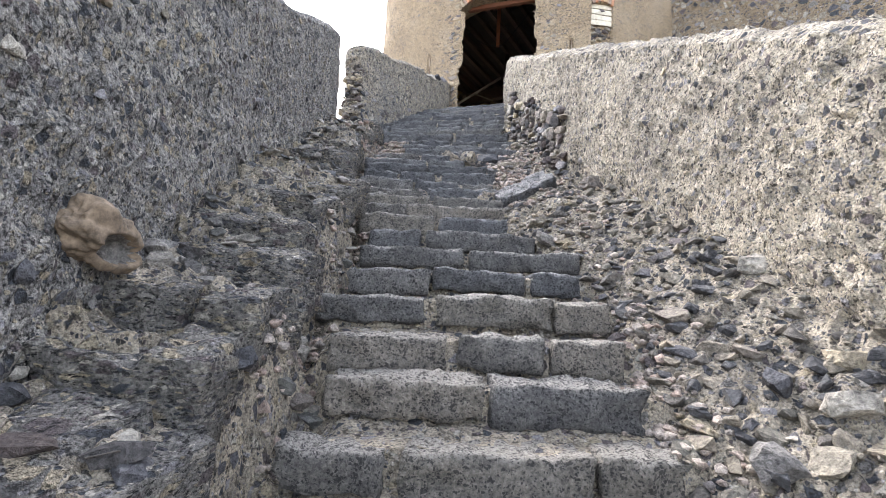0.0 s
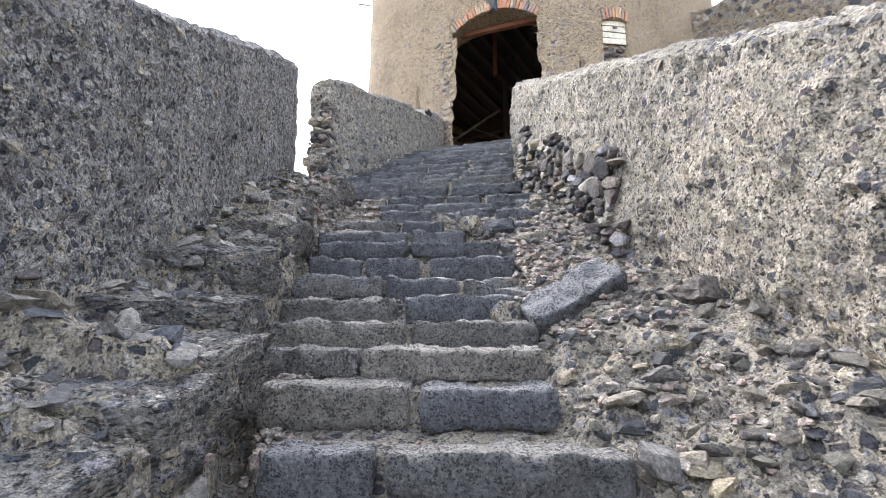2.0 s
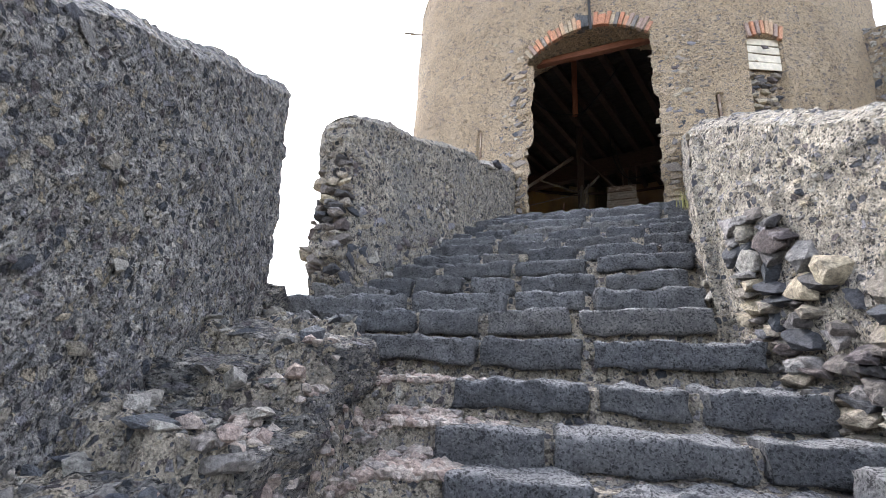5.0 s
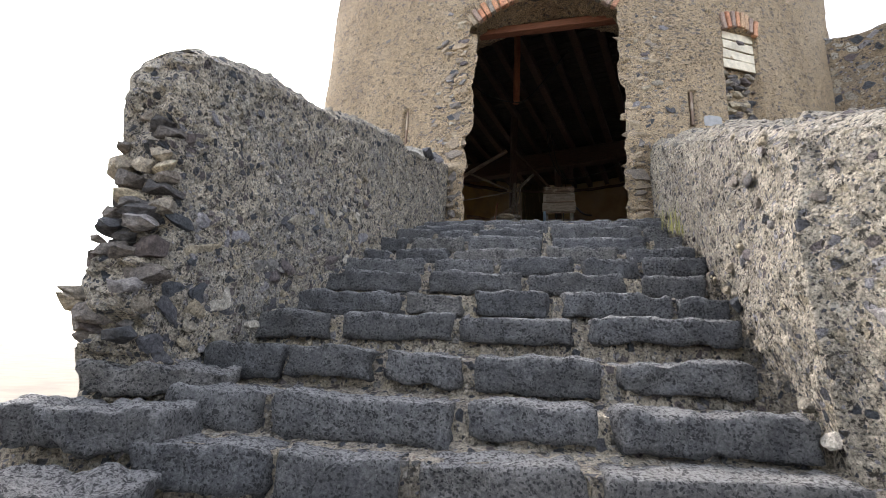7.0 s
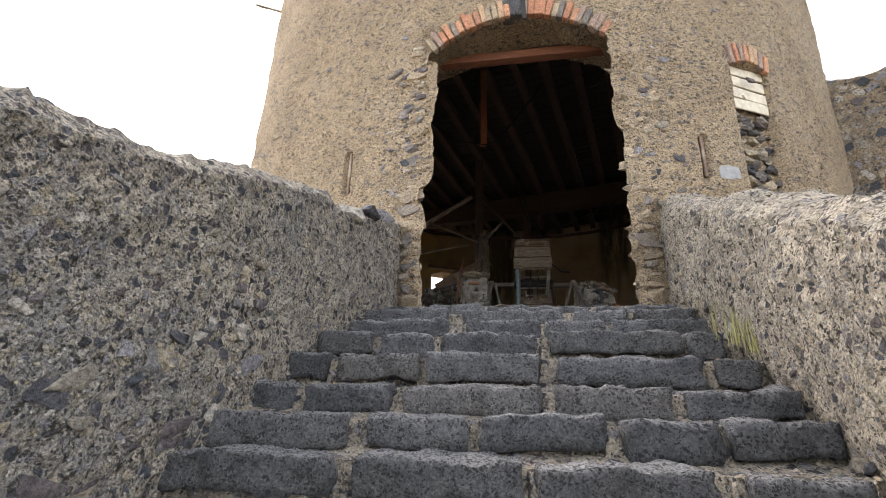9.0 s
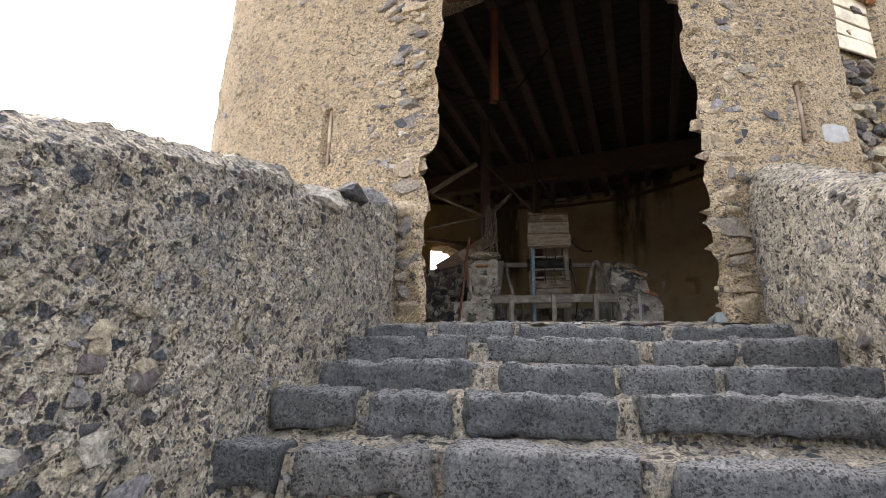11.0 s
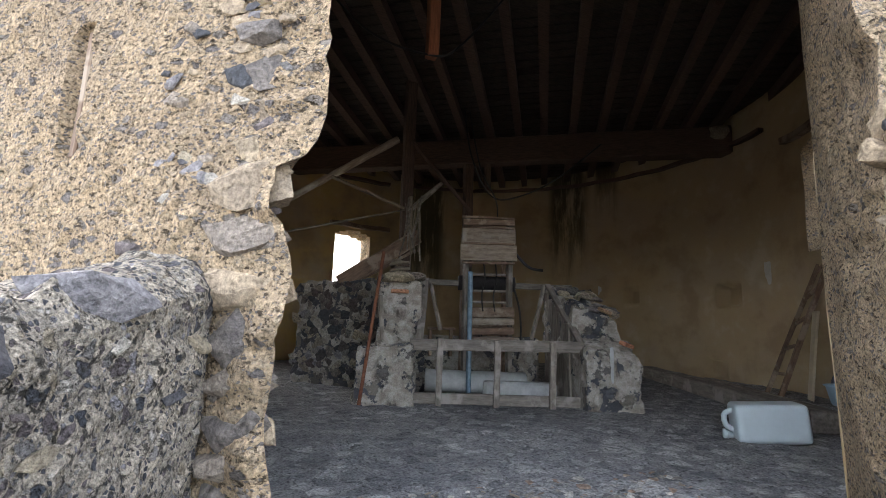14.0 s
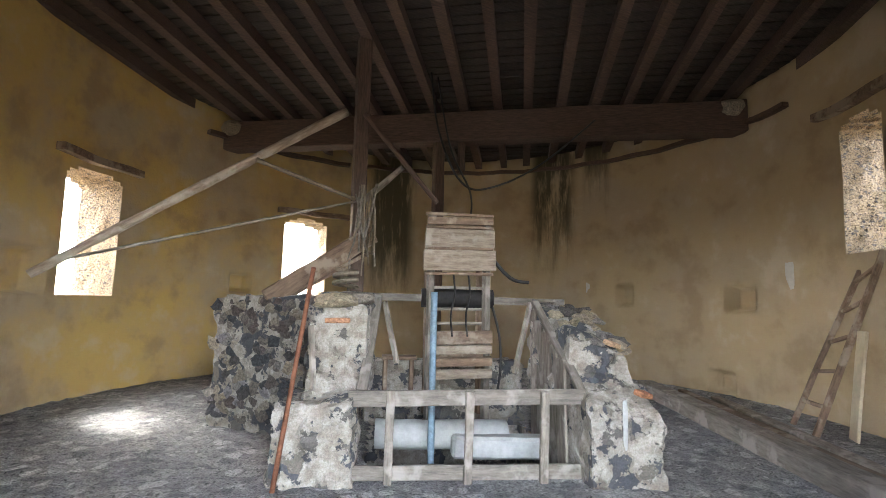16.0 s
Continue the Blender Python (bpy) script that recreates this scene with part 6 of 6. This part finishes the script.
thing("rope_coil", "grey rope coiled at the foot of the shaft", "rope", None, cable_mesh([loc(-0.28 + 0.14 * math.cos(k * 0.8), 1.55 + 0.12 * math.sin(k * 0.8), 9.16 + 0.012 * k) for k in range(20)], 0.028, M_rope, "coil"))
rs = random.Random(23)
tw = thing("shaft_lashing", "bundle of torn straps and sticks lashed round the shaft", "lashing")
for k in range(14):
    a = Vector((2.42 + rs.uniform(-.16, .16), 21.1 + rs.uniform(-.12, .12), 10.55 + rs.uniform(-.1, .1)))
    part("strap", cable_mesh([a, a + Vector((rs.uniform(-.08, .08), rs.uniform(-.08, .08), -0.4)), a + Vector((rs.uniform(-.16, .16), rs.uniform(-.1, .1), rs.uniform(-1.2, -0.7)))], rs.uniform(0.008, 0.02), M_grey_wood if k % 2 else M_rope, "strap"), tw)
thing("rusty_staff", "thin rust-red iron staff leaning on the well wall", "staff", along((1.20, 18.84, FLOOR), (1.50, 19.20, 9.33)), round_bar(1.93, 0.022, 0.022, M_rust, 2, 0.1, "staff", 8, 14))
thing("blue_pipe", "grey-blue painted pipe standing in the well", "pipe", along(loc(0.72, 0.32, 6.9), loc(0.72, 0.32, 9.1)), round_bar(2.2, 0.034, 0.034, M_blue_pipe, 6, 0.05, "pipe", 12, 12))
thing("white_log", "round log painted chalky white lying across the well mouth", "log", along(loc(0.18, 0.75, 7.62), loc(1.55, 0.75, 7.60)), round_bar(1.4, 0.15, 0.15, M_white_paint, 8, 0.06, "log", 16, 10))
thing("white_log", "shorter white-painted beam across the well mouth", "log", along(loc(0.95, 0.55, 7.55), loc(1.95, 0.55, 7.52)), board(1.0, 0.2, 0.22, M_white_paint, 0.012, 8, 0.03, "log", 8))
# sloping rails on the well's side walls, and grey board panels inside
thing("sloping_rail", "grey wooden rail sloping up the well wall", "rail", along(loc(0.06, 0.02, 8.18), loc(0.14, 1.2, 9.06)), board(1.47, 0.10, 0.05, M_grey_wood, 0.008, 15, 0.008, "rail", 8), "sloping rails")
thing("sloping_rail", "grey wooden rail sloping up the well wall", "rail", along(loc(2.10, -0.02, 8.2), loc(2.0, 1.1, 9.02)), board(1.42, 0.09, 0.05, M_grey_wood, 0.008, 16, 0.008, "rail", 8), "sloping rails")
pan = thing("board_panel", "grey upright boards lining the well wall", "panel")
for k in range(5):
    stick(pan, "board", loc(2.06, 0.35 + 0.24 * k, 7.2), loc(2.04, 0.35 + 0.24 * k, 8.45 + 0.12 * k), 0.225, 0.03, M_grey_wood, 60 + k, 0.0)
for k, (p0, p1) in enumerate((((1.95, 1.15, 9.02), (1.72, 1.0, 8.2)), ((0.22, 1.2, 9.0), (0.38, 1.1, 8.3)), ((-0.42, 0.30, 8.1), (-0.48, 0.36, 8.75)))):
    thing("prop_stick", "thin weathered prop beside the well", "stick", along(loc(*p0), loc(*p1)), board((loc(*p0) - loc(*p1)).length, 0.05, 0.05, M_grey_wood, 0.008, 70 + k, 0.006, "stick", 5), "props")
stool = thing("small_bench", "small dark wooden bench inside the well frame", "bench")
stick(stool, "seat", loc(0.2, 1.5, 8.32), loc(0.62, 1.5, 8.32), 0.25, 0.04, M_brown_wood, 80)
for u in (0.24, 0.56):
    stick(stool, "leg", loc(u, 1.5, 7.9), loc(u, 1.5, 8.31), 0.05, 0.05, M_brown_wood, 81)
# black cable looping to the lift
thing("cable", "black cable looping from the beam to the lift", "cable", None, cable_mesh([(6.8, 21.4, 12.45), (5.3, 20.9, 11.3), (4.05, 20.3, 10.62), (3.55, 20.3, 10.62), (3.32, 20.6, 11.4), (3.3, 20.9, 12.4)], 0.016, M_cable))
thing("cable", "black cable falling to the bucket lift", "cable", None, cable_mesh([(3.45, 21.0, 12.4), (3.5, 20.6, 11.2), (3.62, 20.2, 10.5), (3.55, 20.0, 10.1)], 0.014, M_cable))
# stub hanging from the joists near the door, with wires
thing("hanging_stub", "orange-brown timber stub hanging from the ceiling", "post", along((1.66, 17.95, 11.42), (1.66, 17.95, 13.25)), board(1.83, 0.15, 0.13, timber("orange brown wood", (0.22, 0.08, 0.04), (0.42, 0.17, 0.09), (1.5, 12, 12)), 0.008, 90, 0.01, "stub", 6))
thing("wire", "thin dark wires sagging from the ceiling to the stub", "wire", None, cable_mesh([(0.2, 18.6, 12.7), (0.9, 18.2, 11.75), (1.60, 17.93, 11.43), (2.0, 17.85, 11.62), (2.9, 17.8, 12.9)], 0.014, M_cable))

# ---- right side of the room ----
timbers = [((5.50, 16.45, FLOOR + 0.12), (7.95, 21.45, FLOOR + 0.12), 0.30, 0.22), ((5.85, 16.4, FLOOR + 0.07), (8.25, 20.9, FLOOR + 0.08), 0.16, 0.13), ((6.2, 16.5, FLOOR + 0.05), (8.45, 20.4, FLOOR + 0.06), 0.18, 0.09)]
for k, (a, b, w, h) in enumerate(timbers):
    thing("floor_timber", "long grey-brown squared timber lying on the floor", "timber", along(a, b), board((Vector(a) - Vector(b)).length, w, h, M_grey_wood if k != 1 else M_brown_wood, 0.015, 100 + k, 0.015, "timber", 20), "timbers on the floor")
ladder = thing("ladder", "rickety weathered ladder leaning under the window", "ladder")
r0a, r0b = Vector((8.12, 18.98, FLOOR)), Vector((8.62, 18.30, 9.55))
r1a, r1b = Vector((7.62, 18.42, FLOOR)), Vector((8.40, 17.92, 9.78))
stick(ladder, "side_rail", r0a, r0b, 0.06, 0.07, M_brown_wood, 110)
stick(ladder, "side_rail", r1a, r1b, 0.06, 0.07, M_brown_wood, 111)
for k in range(5):
    f = 0.16 + 0.19 * k
    stick(ladder, "rung", r0a.lerp(r0b, f), r1a.lerp(r1b, f), 0.045, 0.05, M_brown_wood, 112 + k)
thing("cream_board", "tall cream-painted board leaning on the wall", "board", along((7.86, 18.12, FLOOR), (7.98, 18.0, 8.78)), board(1.34, 0.24, 0.035, M_board_cream, 0.006, 120, 0.006, "board", 4))
fr = thing("hatch_door", "dark narrow wooden hatch leaning on the wall", "door")
for k, (a, b) in enumerate((((7.98, 17.72, FLOOR), (8.08, 17.66, 8.85)), ((7.86, 17.42, FLOOR), (7.96, 17.36, 8.85)), ((8.08, 17.66, 8.82), (7.96, 17.36, 8.82)), ((8.03, 17.69, 8.2), (7.91, 17.39, 8.2)))):
    stick(fr, "frame_bar", a, b, 0.09, 0.06, M_brown_wood, 125 + k)
stick(fr, "panel", (8.0, 17.58, FLOOR), (8.06, 17.54, 8.2), 0.26, 0.03, M_brown_wood, 130)


def jerrycan():
    """A canister lying on its side: rounded body with a waist, moulded handle gap and a capped neck."""
    bm = bmesh.new()
    bmesh.ops.create_cube(bm, size=1, matrix=Matrix.Diagonal((0.50, 0.26, 0.29, 1)))
    bmesh.ops.bevel(bm, geom=list(bm.edges), offset=0.05, segments=4, affect="EDGES", profile=0.6)
    body = from_bm("body", bm, M_plastic, True)
    top = thing("canister", "cloudy white plastic canister lying on its side", "canister", Matrix.Translation((4.52, 16.36, FLOOR + 0.18)) @ Matrix.Rotation(radians(-36), 4, "Z") @ Matrix.Rotation(radians(-4), 4, "Y") @ Matrix.Scale(1.18, 4))
    part("body", body, top)
    part("handle", cable_mesh([(-0.24, -0.02, 0.10), (-0.30, 0.0, 0.06), (-0.30, 0.0, -0.02), (-0.24, 0.0, -0.06)], 0.022, M_plastic, "handle"), top)
    neck = part("neck", round_bar(0.05, 0.032, 0.032, M_plastic, 1, 0.0, "neck", 14, 2), top, Matrix.Translation((-0.27, 0.05, -0.10)))
    part("cap", round_bar(0.03, 0.04, 0.04, M_plastic, 1, 0.0, "cap", 14, 2), neck, Matrix.Translation((-0.03, 0, 0)))


jerrycan()


def tub():
    n, vs, fs = 28, [], []
    prof = [(0.0, 0.0), (0.15, 0.0), (0.165, 0.02), (0.205, 0.20), (0.225, 0.205), (0.222, 0.215), (0.198, 0.21), (0.155, 0.02), (0.0, 0.02)]
    for r, z in prof:
        for s in range(n):
            a = 2 * math.pi * s / n
            vs.append((r * math.cos(a), r * math.sin(a), z))
    for k in range(len(prof) - 1):
        for s in range(n):
            fs.append((k * n + s, k * n + (s + 1) % n, (k + 1) * n + (s + 1) % n, (k + 1) * n + s))
    return mesh_of("tub", vs, fs, M_blue_plastic, True)


thing("tub", "pale blue plastic tub standing on the timbers", "tub", Matrix.Translation((6.05, 16.55, FLOOR + 0.24)), tub())
thing("plastic_bag", "crumpled dark blue plastic lump behind the tub", "bag", Matrix.Translation((6.55, 16.85, FLOOR + 0.40)) @ Matrix.Diagonal((0.34, 0.3, 0.36, 1)), rock_mesh(140, M_navy_plastic, 0.9, 3, 0.4))
